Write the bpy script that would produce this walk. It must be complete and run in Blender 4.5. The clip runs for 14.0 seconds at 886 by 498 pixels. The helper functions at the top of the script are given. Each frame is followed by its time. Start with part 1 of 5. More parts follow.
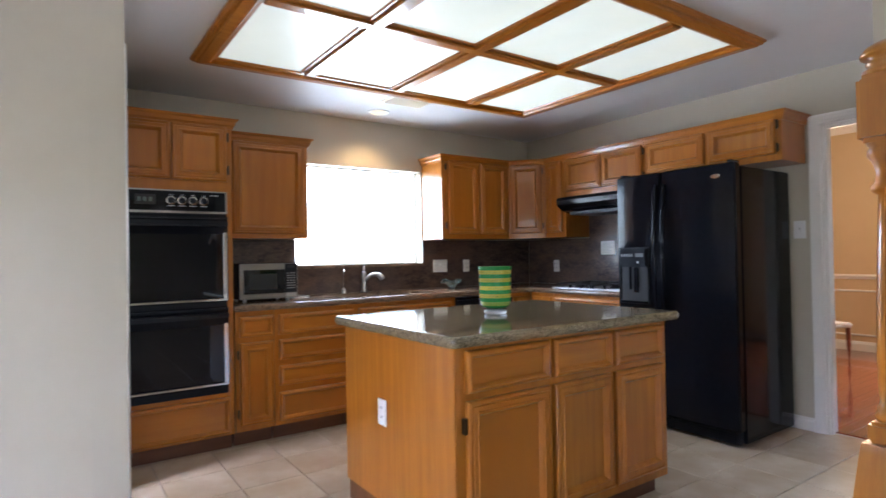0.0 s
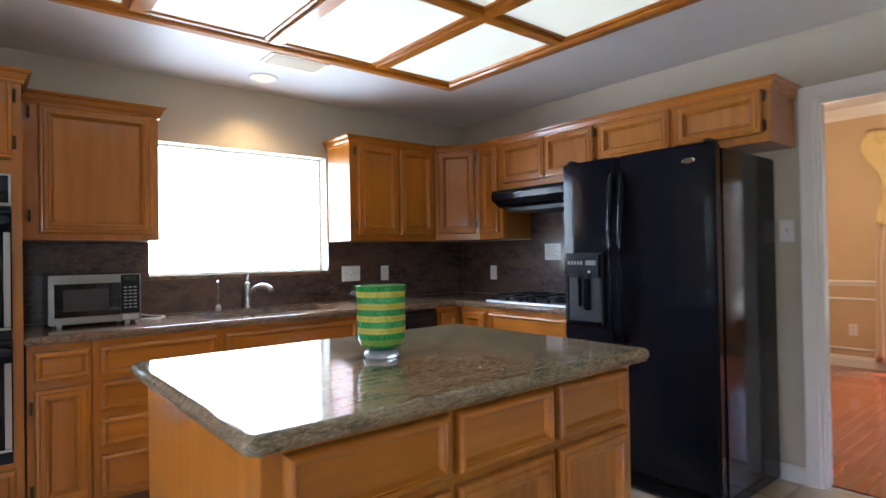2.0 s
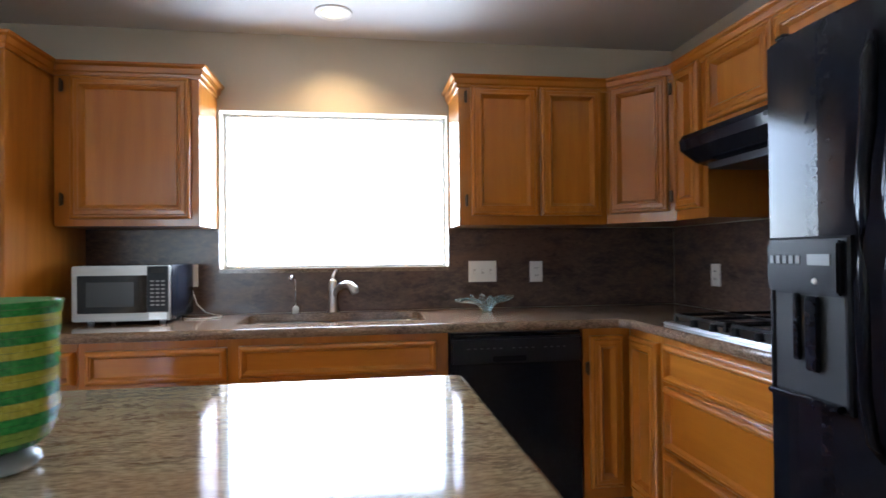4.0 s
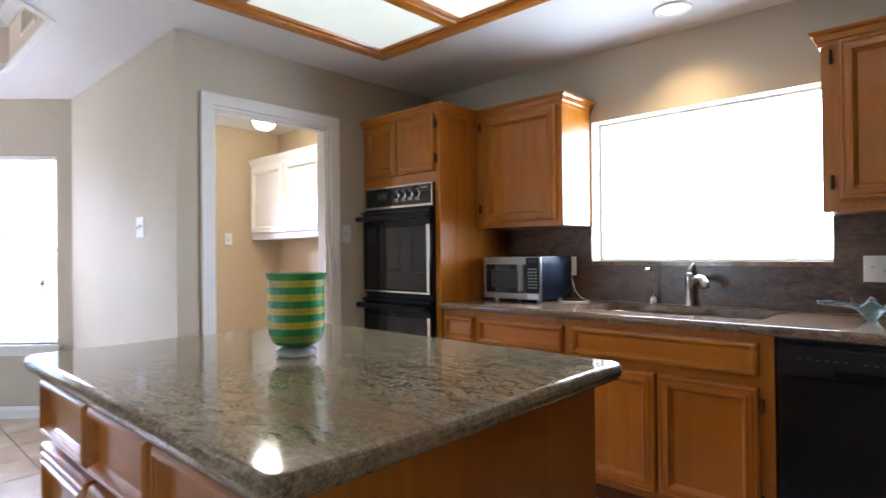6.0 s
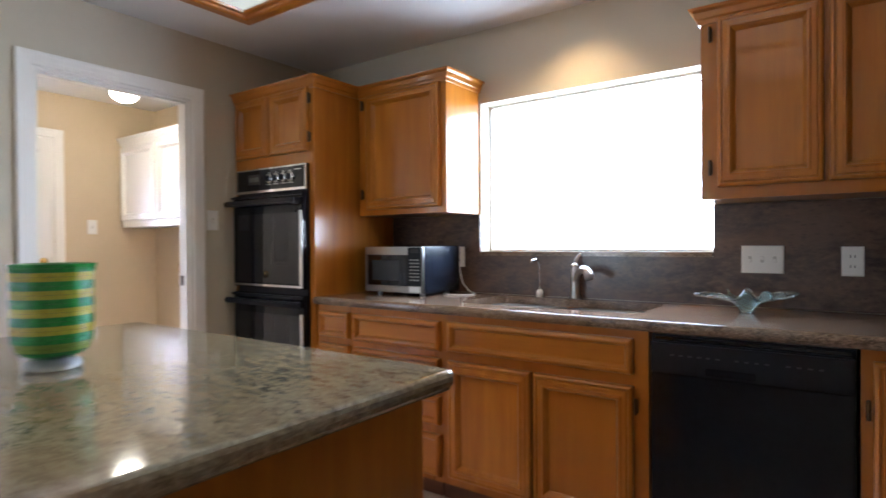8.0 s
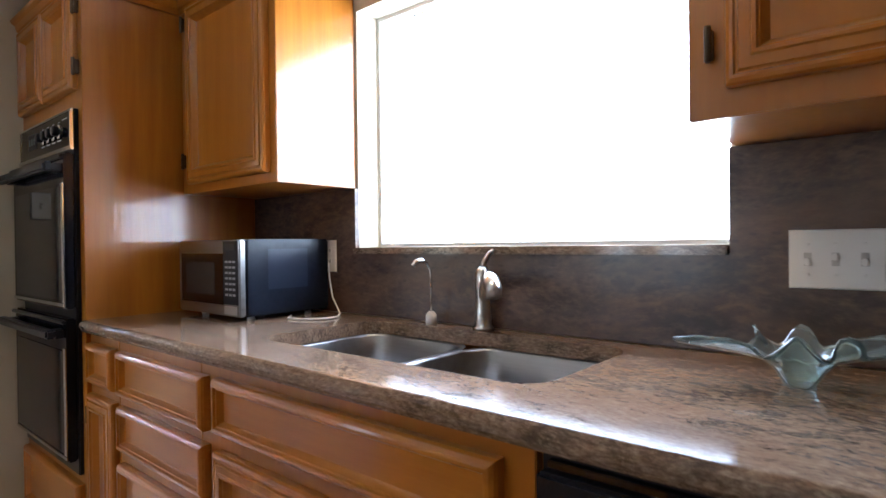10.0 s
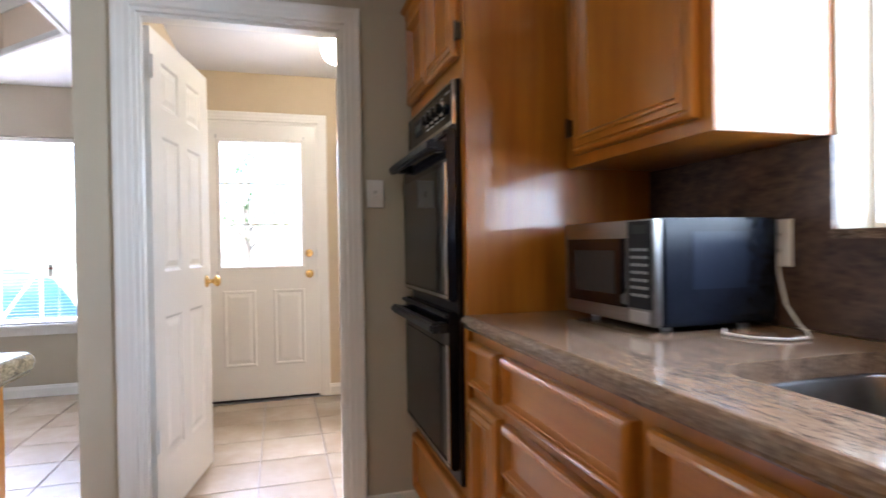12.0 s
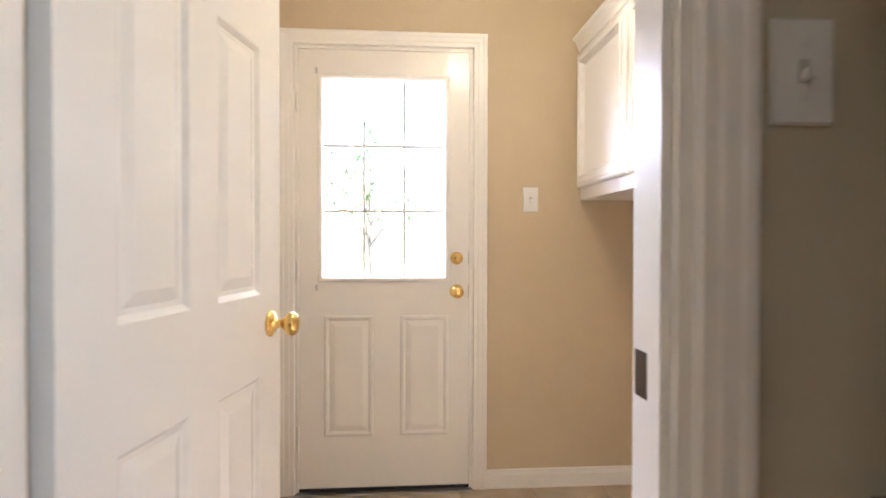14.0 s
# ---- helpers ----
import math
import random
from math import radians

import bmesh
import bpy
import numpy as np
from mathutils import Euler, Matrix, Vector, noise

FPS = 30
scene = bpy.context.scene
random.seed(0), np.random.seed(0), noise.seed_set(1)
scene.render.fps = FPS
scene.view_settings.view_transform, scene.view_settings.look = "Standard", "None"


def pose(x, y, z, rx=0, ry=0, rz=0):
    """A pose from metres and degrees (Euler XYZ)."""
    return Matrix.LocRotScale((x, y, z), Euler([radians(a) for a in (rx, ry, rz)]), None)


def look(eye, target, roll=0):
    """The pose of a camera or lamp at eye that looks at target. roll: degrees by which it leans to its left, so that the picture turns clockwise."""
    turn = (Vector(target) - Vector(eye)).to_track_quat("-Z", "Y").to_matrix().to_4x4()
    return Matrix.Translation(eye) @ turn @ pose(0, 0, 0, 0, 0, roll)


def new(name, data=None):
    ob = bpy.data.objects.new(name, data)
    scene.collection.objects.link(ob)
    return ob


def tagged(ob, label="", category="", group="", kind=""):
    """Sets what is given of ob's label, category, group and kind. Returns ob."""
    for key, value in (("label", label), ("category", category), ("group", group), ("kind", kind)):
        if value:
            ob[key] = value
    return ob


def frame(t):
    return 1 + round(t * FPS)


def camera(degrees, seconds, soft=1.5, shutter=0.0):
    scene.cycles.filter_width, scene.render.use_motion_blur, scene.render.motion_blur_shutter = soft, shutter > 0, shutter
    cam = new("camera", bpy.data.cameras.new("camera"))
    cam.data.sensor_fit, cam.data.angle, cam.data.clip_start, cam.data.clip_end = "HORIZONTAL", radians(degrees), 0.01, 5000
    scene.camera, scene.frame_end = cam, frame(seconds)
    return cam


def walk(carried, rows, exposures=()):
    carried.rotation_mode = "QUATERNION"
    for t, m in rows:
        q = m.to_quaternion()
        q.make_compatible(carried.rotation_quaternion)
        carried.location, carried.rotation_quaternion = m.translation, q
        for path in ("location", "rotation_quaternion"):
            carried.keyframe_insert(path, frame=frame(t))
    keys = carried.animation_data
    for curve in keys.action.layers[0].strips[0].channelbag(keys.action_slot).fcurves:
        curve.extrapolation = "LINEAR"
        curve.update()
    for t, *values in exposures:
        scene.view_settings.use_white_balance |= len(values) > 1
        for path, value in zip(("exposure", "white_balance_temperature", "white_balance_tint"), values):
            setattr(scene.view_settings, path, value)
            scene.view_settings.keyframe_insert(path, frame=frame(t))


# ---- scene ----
cam = camera(76.5, 14.0, shutter=0.4)
PATH = [
    (0, (1.706, -0.042, 1.22), (2.847, 1.601, 1.244), -1.0),
    (0.5, (1.745, 0.104, 1.273), (3.063, 1.608, 1.293), -1.0),
    (1, (1.828, 0.274, 1.296), (3.213, 1.716, 1.317), -1.0),
    (1.5, (2.154, 0.416, 1.277), (3.53, 1.867, 1.295), -1.0),
    (2, (2.5, 0.56, 1.261), (3.777, 2.099, 1.28), -1.0),
    (4.5, (4.434, 1.316, 1.207), (4.238, 3.306, 1.228), -0.6),
    (5, (4.73, 1.316, 1.196), (4.003, 3.179, 1.217), -0.6),
    (5.5, (4.866, 1.327, 1.216), (3.746, 2.984, 1.231), -0.45),
    (6, (4.976, 1.231, 1.218), (3.614, 2.696, 1.23), -0.6),
    (6.5, (5.077, 1.192, 1.177), (3.65, 2.594, 1.19), -0.3),
    (7, (5.095, 1.231, 1.177), (3.661, 2.625, 1.179), -0.3),
    (7.5, (5.073, 1.342, 1.179), (3.699, 2.795, 1.17), -0.4),
    (8, (5.011, 1.623, 1.2), (3.844, 3.247, 1.182), -0.4),
    (8.5, (4.932, 2.032, 1.164), (3.851, 3.715, 1.156), -0.4),
    (11, (4.746, 3.25, 1.163), (3.137, 4.438, 1.141), -0.8),
    (11.5, (4.601, 3.208, 1.162), (2.818, 4.112, 1.14), -0.8),
    (12, (4.28, 3.157, 1.134), (2.359, 3.713, 1.118), -0.9),
    (12.5, (3.87, 3.137, 1.149), (1.903, 3.501, 1.135), -0.5),
    (13, (3.376, 3.138, 1.142), (1.386, 3.336, 1.127), -0.4),
    (13.5, (2.927, 3.101, 1.15), (0.93, 3.207, 1.13), -0.1),
    (14, (2.534, 3.1, 1.162), (0.541, 3.254, 1.136), 0.1),
]
walk(cam, [(t, look(eye, target, roll)) for t, eye, target, roll in PATH], [(0, 2.70, 5500, 12), (4, 2.75, 5600, 12), (8, 2.76, 5500, 12), (12, 2.76, 5550, 12), (14, 2.72, 6000, 12)])

# ---- world, sun and lamps ----
world = bpy.data.worlds.new("world")
scene.world = world
world.use_nodes = True
wn = world.node_tree.nodes
sky = wn.new("ShaderNodeTexSky")
sky.sky_type, sky.sun_disc = "NISHITA", False
sky.sun_elevation, sky.sun_rotation = radians(63), radians(157)
world.node_tree.links.new(sky.outputs[0], wn["Background"].inputs[0])
wn["Background"].inputs[1].default_value = 0.15


def lamp(name, kind, m, energy, color=(1, 1, 1), size=0.1, size_y=0.1, soft=0.05, angle=0.01, spot=90):
    d = bpy.data.lights.new(name, kind)
    d.energy, d.color = energy, color
    if kind == "AREA":
        d.shape, d.size, d.size_y = "RECTANGLE", size, size_y
    elif kind == "SUN":
        d.angle = angle
    else:
        d.shadow_soft_size = soft
    if kind == "SPOT":
        d.spot_size, d.spot_blend = radians(spot), 1.0
    ob = new(name, d)
    ob.matrix_world = m
    return ob


lamp("sun", "SUN", look((0, 0, 30), (-6, 14, 0)), 4.5, (1.0, 0.95, 0.88), angle=radians(0.5))
# daylight in the openings
lamp("sky_light_kitchen", "AREA", look((3.92, 4.66, 1.62), (3.92, 3.0, 1.92)), 19, (0.84, 0.92, 1.0), size=1.9, size_y=1.5)
lamp("sky_light_bay", "AREA", look((-2.6, 0.75, 3.0), (1.0, 0.75, 0.6)), 285, (0.87, 0.84, 1.0), size=4.4, size_y=1.6)
lamp("sky_light_dining", "AREA", look((10.9, 1.0, 3.2), (7.5, 1.3, 0.3)), 44, (0.95, 0.97, 1.0), size=2.6, size_y=1.2)
lamp("sky_light_laundry", "AREA", look((-0.95, 3.0, 2.7), (1.0, 3.05, 0.8)), 14, (0.97, 0.95, 0.93), size=1.2, size_y=0.8)
# added fill lamp behind the camera, outside an invented south opening
lamp("fill_light_living", "AREA", look((1.0, -5.25, 1.35), (1.0, 0.0, 1.3)), 6, (0.66, 0.82, 1.0), size=2.0, size_y=1.5)
# electric lamps
lamp("can_bulb", "SPOT", look((3.925, 4.055, 2.385), (3.925, 4.29, 0.9)), 5.5, (1.0, 0.66, 0.32), spot=115, soft=0.04)
lamp("dining_bulb", "POINT", pose(7.9, 2.2, 1.9), 8, (1.0, 0.70, 0.40), soft=0.25)

# ---- materials ----


def mat(name, color, rough=0.5, metal=0.0, color2=None, scale=8.0, stretch=(1, 1, 1), detail=6.0, bump=0.0, bump_scale=None,
        coat=0.0, coat_rough=0.05, dark=None, dark_scale=1.5, emit=0.0, rough_var=0.0, spec=0.5, rand=0.0, transmission=0.0, ior=1.45, pos=(0.3, 0.7)):
    """A surface with grain (color to color2), large stains (dark), fine relief and changing gloss."""
    m = bpy.data.materials.new(name)
    m.use_nodes = True
    nt = m.node_tree
    b = nt.nodes["Principled BSDF"]
    def link(a, c):
        nt.links.new(a, c)
    b.inputs["Roughness"].default_value, b.inputs["Metallic"].default_value = rough, metal
    b.inputs["Coat Weight"].default_value, b.inputs["Coat Roughness"].default_value = coat, coat_rough
    b.inputs["Specular IOR Level"].default_value = spec
    b.inputs["Transmission Weight"].default_value, b.inputs["IOR"].default_value = transmission, ior
    b.inputs["Base Color"].default_value = (*color, 1)
    tc = nt.nodes.new("ShaderNodeTexCoord")
    mp = nt.nodes.new("ShaderNodeMapping")
    mp.inputs["Scale"].default_value = stretch
    link(tc.outputs["Object"], mp.inputs["Vector"])
    oi = nt.nodes.new("ShaderNodeObjectInfo")
    shift = nt.nodes.new("ShaderNodeVectorMath")
    shift.operation = "ADD"
    mul = nt.nodes.new("ShaderNodeMath")
    mul.operation = "MULTIPLY"
    mul.inputs[1].default_value = 37.0
    link(oi.outputs["Random"], mul.inputs[0])
    link(mp.outputs[0], shift.inputs[0])
    link(mul.outputs[0], shift.inputs[1])
    n = nt.nodes.new("ShaderNodeTexNoise")
    n.inputs["Scale"].default_value, n.inputs["Detail"].default_value = scale, detail
    n.inputs["Roughness"].default_value = 0.62
    link(shift.outputs[0], n.inputs["Vector"])
    out = None
    if color2 is not None:
        r = nt.nodes.new("ShaderNodeValToRGB")
        r.color_ramp.elements[0].position, r.color_ramp.elements[1].position = pos
        r.color_ramp.elements[0].color, r.color_ramp.elements[1].color = (*color, 1), (*color2, 1)
        link(n.outputs["Fac"], r.inputs[0])
        out = r.outputs[0]
    if dark is not None:
        n2 = nt.nodes.new("ShaderNodeTexNoise")
        n2.inputs["Scale"].default_value, n2.inputs["Detail"].default_value = dark_scale, 4
        link(shift.outputs[0], n2.inputs["Vector"])
        r2 = nt.nodes.new("ShaderNodeMapRange")
        r2.inputs[1].default_value, r2.inputs[2].default_value, r2.inputs[3].default_value, r2.inputs[4].default_value = 0.42, 0.68, 0, 1
        link(n2.outputs["Fac"], r2.inputs[0])
        mx = nt.nodes.new("ShaderNodeMix")
        mx.data_type = "RGBA"
        link(r2.outputs[0], mx.inputs[0])
        if out:
            link(out, mx.inputs[6])
        else:
            mx.inputs[6].default_value = (*color, 1)
        mx.inputs[7].default_value = (*dark, 1)
        out = mx.outputs[2]
    if rand:
        hs = nt.nodes.new("ShaderNodeHueSaturation")
        mr = nt.nodes.new("ShaderNodeMapRange")
        mr.inputs[3].default_value, mr.inputs[4].default_value = 1 - rand, 1 + rand
        link(oi.outputs["Random"], mr.inputs[0])
        link(mr.outputs[0], hs.inputs["Value"])
        if out:
            link(out, hs.inputs["Color"])
        else:
            hs.inputs["Color"].default_value = (*color, 1)
        out = hs.outputs[0]
    if out:
        link(out, b.inputs["Base Color"])
    if rough_var:
        mr = nt.nodes.new("ShaderNodeMapRange")
        mr.inputs[3].default_value, mr.inputs[4].default_value = max(rough - rough_var, 0.02), rough + rough_var
        link(n.outputs["Fac"], mr.inputs[0])
        link(mr.outputs[0], b.inputs["Roughness"])
    if bump:
        bn = nt.nodes.new("ShaderNodeTexNoise")
        bn.inputs["Scale"].default_value, bn.inputs["Detail"].default_value = bump_scale or scale * 3, 4
        link(shift.outputs[0], bn.inputs["Vector"])
        bp = nt.nodes.new("ShaderNodeBump")
        bp.inputs["Strength"].default_value, bp.inputs["Distance"].default_value = bump, 0.004
        link(bn.outputs["Fac"], bp.inputs["Height"])
        link(bp.outputs[0], b.inputs["Normal"])
        if coat:
            link(bp.outputs[0], b.inputs["Coat Normal"])
    if emit:
        b.inputs["Emission Color"].default_value, b.inputs["Emission Strength"].default_value = (*color, 1), emit
    return m


WALL = mat("wall_paint", (0.520, 0.464, 0.355), 0.75, color2=(0.548, 0.490, 0.380), scale=3, bump=0.12, bump_scale=160, dark=(0.510, 0.457, 0.352), dark_scale=1.2)
CEIL = mat("ceiling_paint", (0.66, 0.645, 0.63), 0.38, color2=(0.70, 0.685, 0.67), scale=2, bump=0.1, bump_scale=120)
DINING_WALL = mat("dining_paint", (0.60, 0.445, 0.26), 0.7, color2=(0.63, 0.475, 0.29), scale=3, bump=0.1, bump_scale=150)
LAUNDRY_WALL = mat("laundry_paint", (0.56, 0.45, 0.30), 0.7, color2=(0.59, 0.48, 0.33), scale=3, bump=0.12, bump_scale=150)
WHITE = mat("white_gloss_paint", (0.80, 0.775, 0.73), 0.34, color2=(0.81, 0.785, 0.74), scale=3, spec=0.4)
DOORWHITE = mat("white_door_paint", (0.80, 0.775, 0.73), 0.24, color2=(0.81, 0.785, 0.74), scale=3, spec=0.5, bump=0.03, bump_scale=14)
OAK = mat("oak_upright", (0.335, 0.110, 0.008), 0.30, color2=(0.445, 0.165, 0.014), scale=24, stretch=(1, 1, 0.07), detail=10, dark=(0.365, 0.118, 0.008), dark_scale=2.2, bump=0.10, bump_scale=70, coat=0.55, coat_rough=0.05, rand=0.07, spec=0.4, pos=(0.34, 0.68))
OAKH = mat("oak_lying", (0.335, 0.110, 0.008), 0.30, color2=(0.445, 0.165, 0.014), scale=24, stretch=(0.07, 1, 1), detail=10, dark=(0.365, 0.118, 0.008), dark_scale=2.2, bump=0.10, bump_scale=70, coat=0.55, coat_rough=0.05, rand=0.07, spec=0.4, pos=(0.34, 0.68))
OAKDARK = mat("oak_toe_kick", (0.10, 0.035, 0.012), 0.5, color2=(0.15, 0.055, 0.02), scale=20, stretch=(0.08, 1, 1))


def stone(name, dark, mid, light, vein, rough, grain=190.0, run=(0.34, 1.0, 1.0), spec=0.5, veins=0.45, sparkle=0.55):
    """Polished granite: fine elongated crystals, drifting bands and rusty veins."""
    m = bpy.data.materials.new(name)
    m.use_nodes = True
    nt = m.node_tree
    b = nt.nodes["Principled BSDF"]
    b.inputs["Specular IOR Level"].default_value = spec

    def node(kind, **values):
        k = nt.nodes.new(kind)
        for key, value in values.items():
            k.inputs[key].default_value = value
        return k

    def mix(fac, a, c, blend="MIX"):
        k = nt.nodes.new("ShaderNodeMix")
        k.data_type, k.blend_type = "RGBA", blend
        for value, slot in ((fac, 0), (a, 6), (c, 7)):
            if isinstance(value, tuple):
                k.inputs[slot].default_value = (*value, 1)
            elif isinstance(value, float):
                k.inputs[slot].default_value = value
            else:
                nt.links.new(value, k.inputs[slot])
        return k.outputs[2]

    def ramp(socket, low, high):
        k = nt.nodes.new("ShaderNodeMapRange")
        k.interpolation_type = "SMOOTHSTEP"
        k.inputs[1].default_value, k.inputs[2].default_value = low, high
        nt.links.new(socket, k.inputs[0])
        return k.outputs[0]

    def part_of(socket, share):
        k = nt.nodes.new("ShaderNodeMath")
        k.operation = "MULTIPLY"
        k.inputs[1].default_value = share
        nt.links.new(socket, k.inputs[0])
        return k.outputs[0]

    tc = nt.nodes.new("ShaderNodeTexCoord")
    warp = node("ShaderNodeTexNoise", Scale=3.0, Detail=3.0)
    nt.links.new(tc.outputs["Object"], warp.inputs["Vector"])
    bend = nt.nodes.new("ShaderNodeVectorMath")
    bend.operation = "MULTIPLY_ADD"
    bend.inputs[1].default_value = (0.10, 0.10, 0.10)
    nt.links.new(warp.outputs["Color"], bend.inputs[0])
    nt.links.new(tc.outputs["Object"], bend.inputs[2])
    flow = nt.nodes.new("ShaderNodeMapping")
    flow.inputs["Scale"].default_value = run
    nt.links.new(bend.outputs[0], flow.inputs["Vector"])
    fine = node("ShaderNodeTexNoise", Scale=grain, Detail=5.0, Roughness=0.7)
    mid_n = node("ShaderNodeTexNoise", Scale=grain * 0.22, Detail=6.0, Roughness=0.65)
    broad = node("ShaderNodeTexNoise", Scale=4.5, Detail=4.0)
    fleck = node("ShaderNodeTexVoronoi", Scale=grain * 0.9)
    for k in (fine, mid_n, broad, fleck):
        nt.links.new(flow.outputs[0], k.inputs["Vector"])
    base = mix(ramp(mid_n.outputs["Fac"], 0.28, 0.60), dark, mid)
    base = mix(part_of(ramp(fine.outputs["Fac"], 0.44, 0.72), sparkle), base, light)
    base = mix(part_of(ramp(fine.outputs["Fac"], 0.50, 0.32), sparkle), base, dark)
    base = mix(part_of(ramp(broad.outputs["Fac"], 0.50, 0.68), veins), base, vein)
    base = mix(part_of(ramp(fleck.outputs["Distance"], 0.30, 0.12), 0.35), base, dark)
    nt.links.new(base, b.inputs["Base Color"])
    gloss = nt.nodes.new("ShaderNodeMapRange")
    gloss.inputs[3].default_value, gloss.inputs[4].default_value = rough * 0.8, rough * 1.25
    nt.links.new(mid_n.outputs["Fac"], gloss.inputs[0])
    nt.links.new(gloss.outputs[0], b.inputs["Roughness"])
    return m


GRANITE = stone("brown_granite", (0.050, 0.034, 0.026), (0.19, 0.125, 0.082), (0.44, 0.33, 0.22), (0.27, 0.155, 0.085), 0.11)
ISLAND_GRANITE = stone("green_granite", (0.070, 0.056, 0.033), (0.225, 0.172, 0.098), (0.50, 0.40, 0.25), (0.25, 0.145, 0.075), 0.08)
STONE = stone("backsplash_stone", (0.036, 0.026, 0.026), (0.100, 0.065, 0.053), (0.22, 0.138, 0.092), (0.145, 0.084, 0.058), 0.22, 60.0, (0.42, 0.42, 1.0), 0.4, 0.6, 0.32)
TILE = mat("floor_tile", (0.47, 0.375, 0.265), 0.24, color2=(0.55, 0.45, 0.335), scale=7, dark=(0.42, 0.325, 0.22), dark_scale=3, bump=0.05, bump_scale=40, rough_var=0.06, rand=0.06)
GROUT = mat("grout", (0.36, 0.31, 0.25), 0.8, color2=(0.42, 0.36, 0.30), scale=30)
BLACK = mat("black_enamel", (0.0055, 0.006, 0.009), 0.10, color2=(0.008, 0.0085, 0.012), scale=40, spec=0.20)
BLACKGLASS = mat("black_glass", (0.006, 0.006, 0.009), 0.04, spec=0.5)
BLACKPL = mat("black_plastic", (0.009, 0.0095, 0.013), 0.32, color2=(0.012, 0.0125, 0.017), scale=60, spec=0.2)
CHROME = mat("chrome", (0.62, 0.61, 0.60), 0.12, 1.0, rough_var=0.04, scale=20)
STEEL = mat("brushed_steel", (0.50, 0.49, 0.48), 0.30, 1.0, color2=(0.58, 0.57, 0.56), scale=60, stretch=(0.05, 1, 1), rough_var=0.06)
BRASS = mat("brass", (0.80, 0.55, 0.20), 0.16, 1.0, rough_var=0.05, scale=30)
HINGE = mat("dark_hinge", (0.09, 0.06, 0.035), 0.4, 1.0, rough_var=0.1, scale=80)
PLATE = mat("switch_plate", (0.74, 0.73, 0.71), 0.3, color2=(0.76, 0.75, 0.73), scale=20)
# grey for the toggle slots, with the toggles' shadow put into the colour
SLOTSHADE = mat("slot_shade_grey", (0.50, 0.49, 0.47), 0.6)
SLOT = mat("slot_dark", (0.02, 0.02, 0.02), 0.6)
PANEL = mat("acrylic_panel", (0.84, 0.86, 0.72), 0.24, color2=(0.80, 0.82, 0.67), scale=4, emit=0.085, bump=0.2, bump_scale=220)
GLOBE = mat("lit_glass_globe", (1.0, 0.86, 0.62), 0.3, emit=8.5)
CANLIT = mat("lit_lamp_face", (0.85, 0.66, 0.34), 0.4, emit=0.20)
GLASS = mat("window_glass", (1, 1, 1), 0.0, transmission=1.0, ior=1.02)
WOODFLOOR = mat("cherry_floor", (0.22, 0.045, 0.014), 0.16, color2=(0.30, 0.075, 0.024), scale=18, stretch=(0.07, 1, 1), coat=0.5, coat_rough=0.06, rand=0.12)
NEWELWOOD = mat("newel_oak", (0.28, 0.095, 0.006), 0.30, color2=(0.45, 0.18, 0.016), scale=26, stretch=(1, 1, 0.07), coat=0.3, coat_rough=0.08, spec=0.4)
CREAM = mat("cream_metal", (0.70, 0.62, 0.47), 0.4, color2=(0.74, 0.66, 0.51), scale=12)
IRON = mat("wrought_iron", (0.012, 0.010, 0.010), 0.4, 0.6)

# ---- mesh helpers ----


def bx(bm, x0, x1, y0, y1, z0, z1, bevel=0.0):
    """Adds a box, with its edges bevelled."""
    r = bmesh.ops.create_cube(bm, size=1.0)
    vs = r["verts"]
    for v in vs:
        v.co = Vector(((x0 + x1) / 2 + v.co.x * (x1 - x0), (y0 + y1) / 2 + v.co.y * (y1 - y0), (z0 + z1) / 2 + v.co.z * (z1 - z0)))
    if bevel:
        es = list({e for v in vs for e in v.link_edges})
        bmesh.ops.bevel(bm, geom=es, offset=bevel, segments=2, affect="EDGES", clamp_overlap=True)
    return bm


def box(x0, x1, y0, y1, z0, z1, bevel=0.0):
    return bx(bmesh.new(), x0, x1, y0, y1, z0, z1, bevel)


def finish(name, bm, material, smooth=False):
    bmesh.ops.recalc_face_normals(bm, faces=bm.faces)
    me = bpy.data.meshes.new(name)
    bm.to_mesh(me)
    bm.free()
    if material:
        me.materials.append(material)
    if smooth:
        for p in me.polygons:
            p.use_smooth = True
    return me


def part(name, bm, material, parent, label="", smooth=False):
    ob = new(name, finish(name, bm, material, smooth))
    ob.parent = parent
    return tagged(ob, label)


def thing(name, m, label, category, group="", kind=""):
    ob = new(name)
    ob.empty_display_size = 0.1
    ob.matrix_world = m
    return tagged(ob, label, category, group, kind)


def solid(name, bm, material, label, category, m=None, group="", kind="", smooth=False):
    ob = new(name, finish(name, bm, material, smooth))
    if m is not None:
        ob.matrix_world = m
    return tagged(ob, label, category, group, kind)


def structure(name, bm, material, label, category="wall"):
    return solid(name, bm, material, label, category, kind="structure")


def rings(bm, w, h, steps, x0=0.0, z0=0.0, back=True):
    """A framed panel in the x-z plane facing -y: steps of (inset, height above the back); from the outer edge inward."""
    rows = []
    for inset, up in steps:
        a, b, c, d = x0 + inset, x0 + w - inset, z0 + inset, z0 + h - inset
        rows.append([bm.verts.new((x, -up, z)) for x, z in ((a, c), (b, c), (b, d), (a, d))])
    for p, q in zip(rows, rows[1:]):
        for n in range(4):
            bm.faces.new((p[n], p[(n + 1) % 4], q[(n + 1) % 4], q[n]))
    bm.faces.new(rows[-1])
    if back:
        bm.faces.new(rows[0][::-1])
    return bm


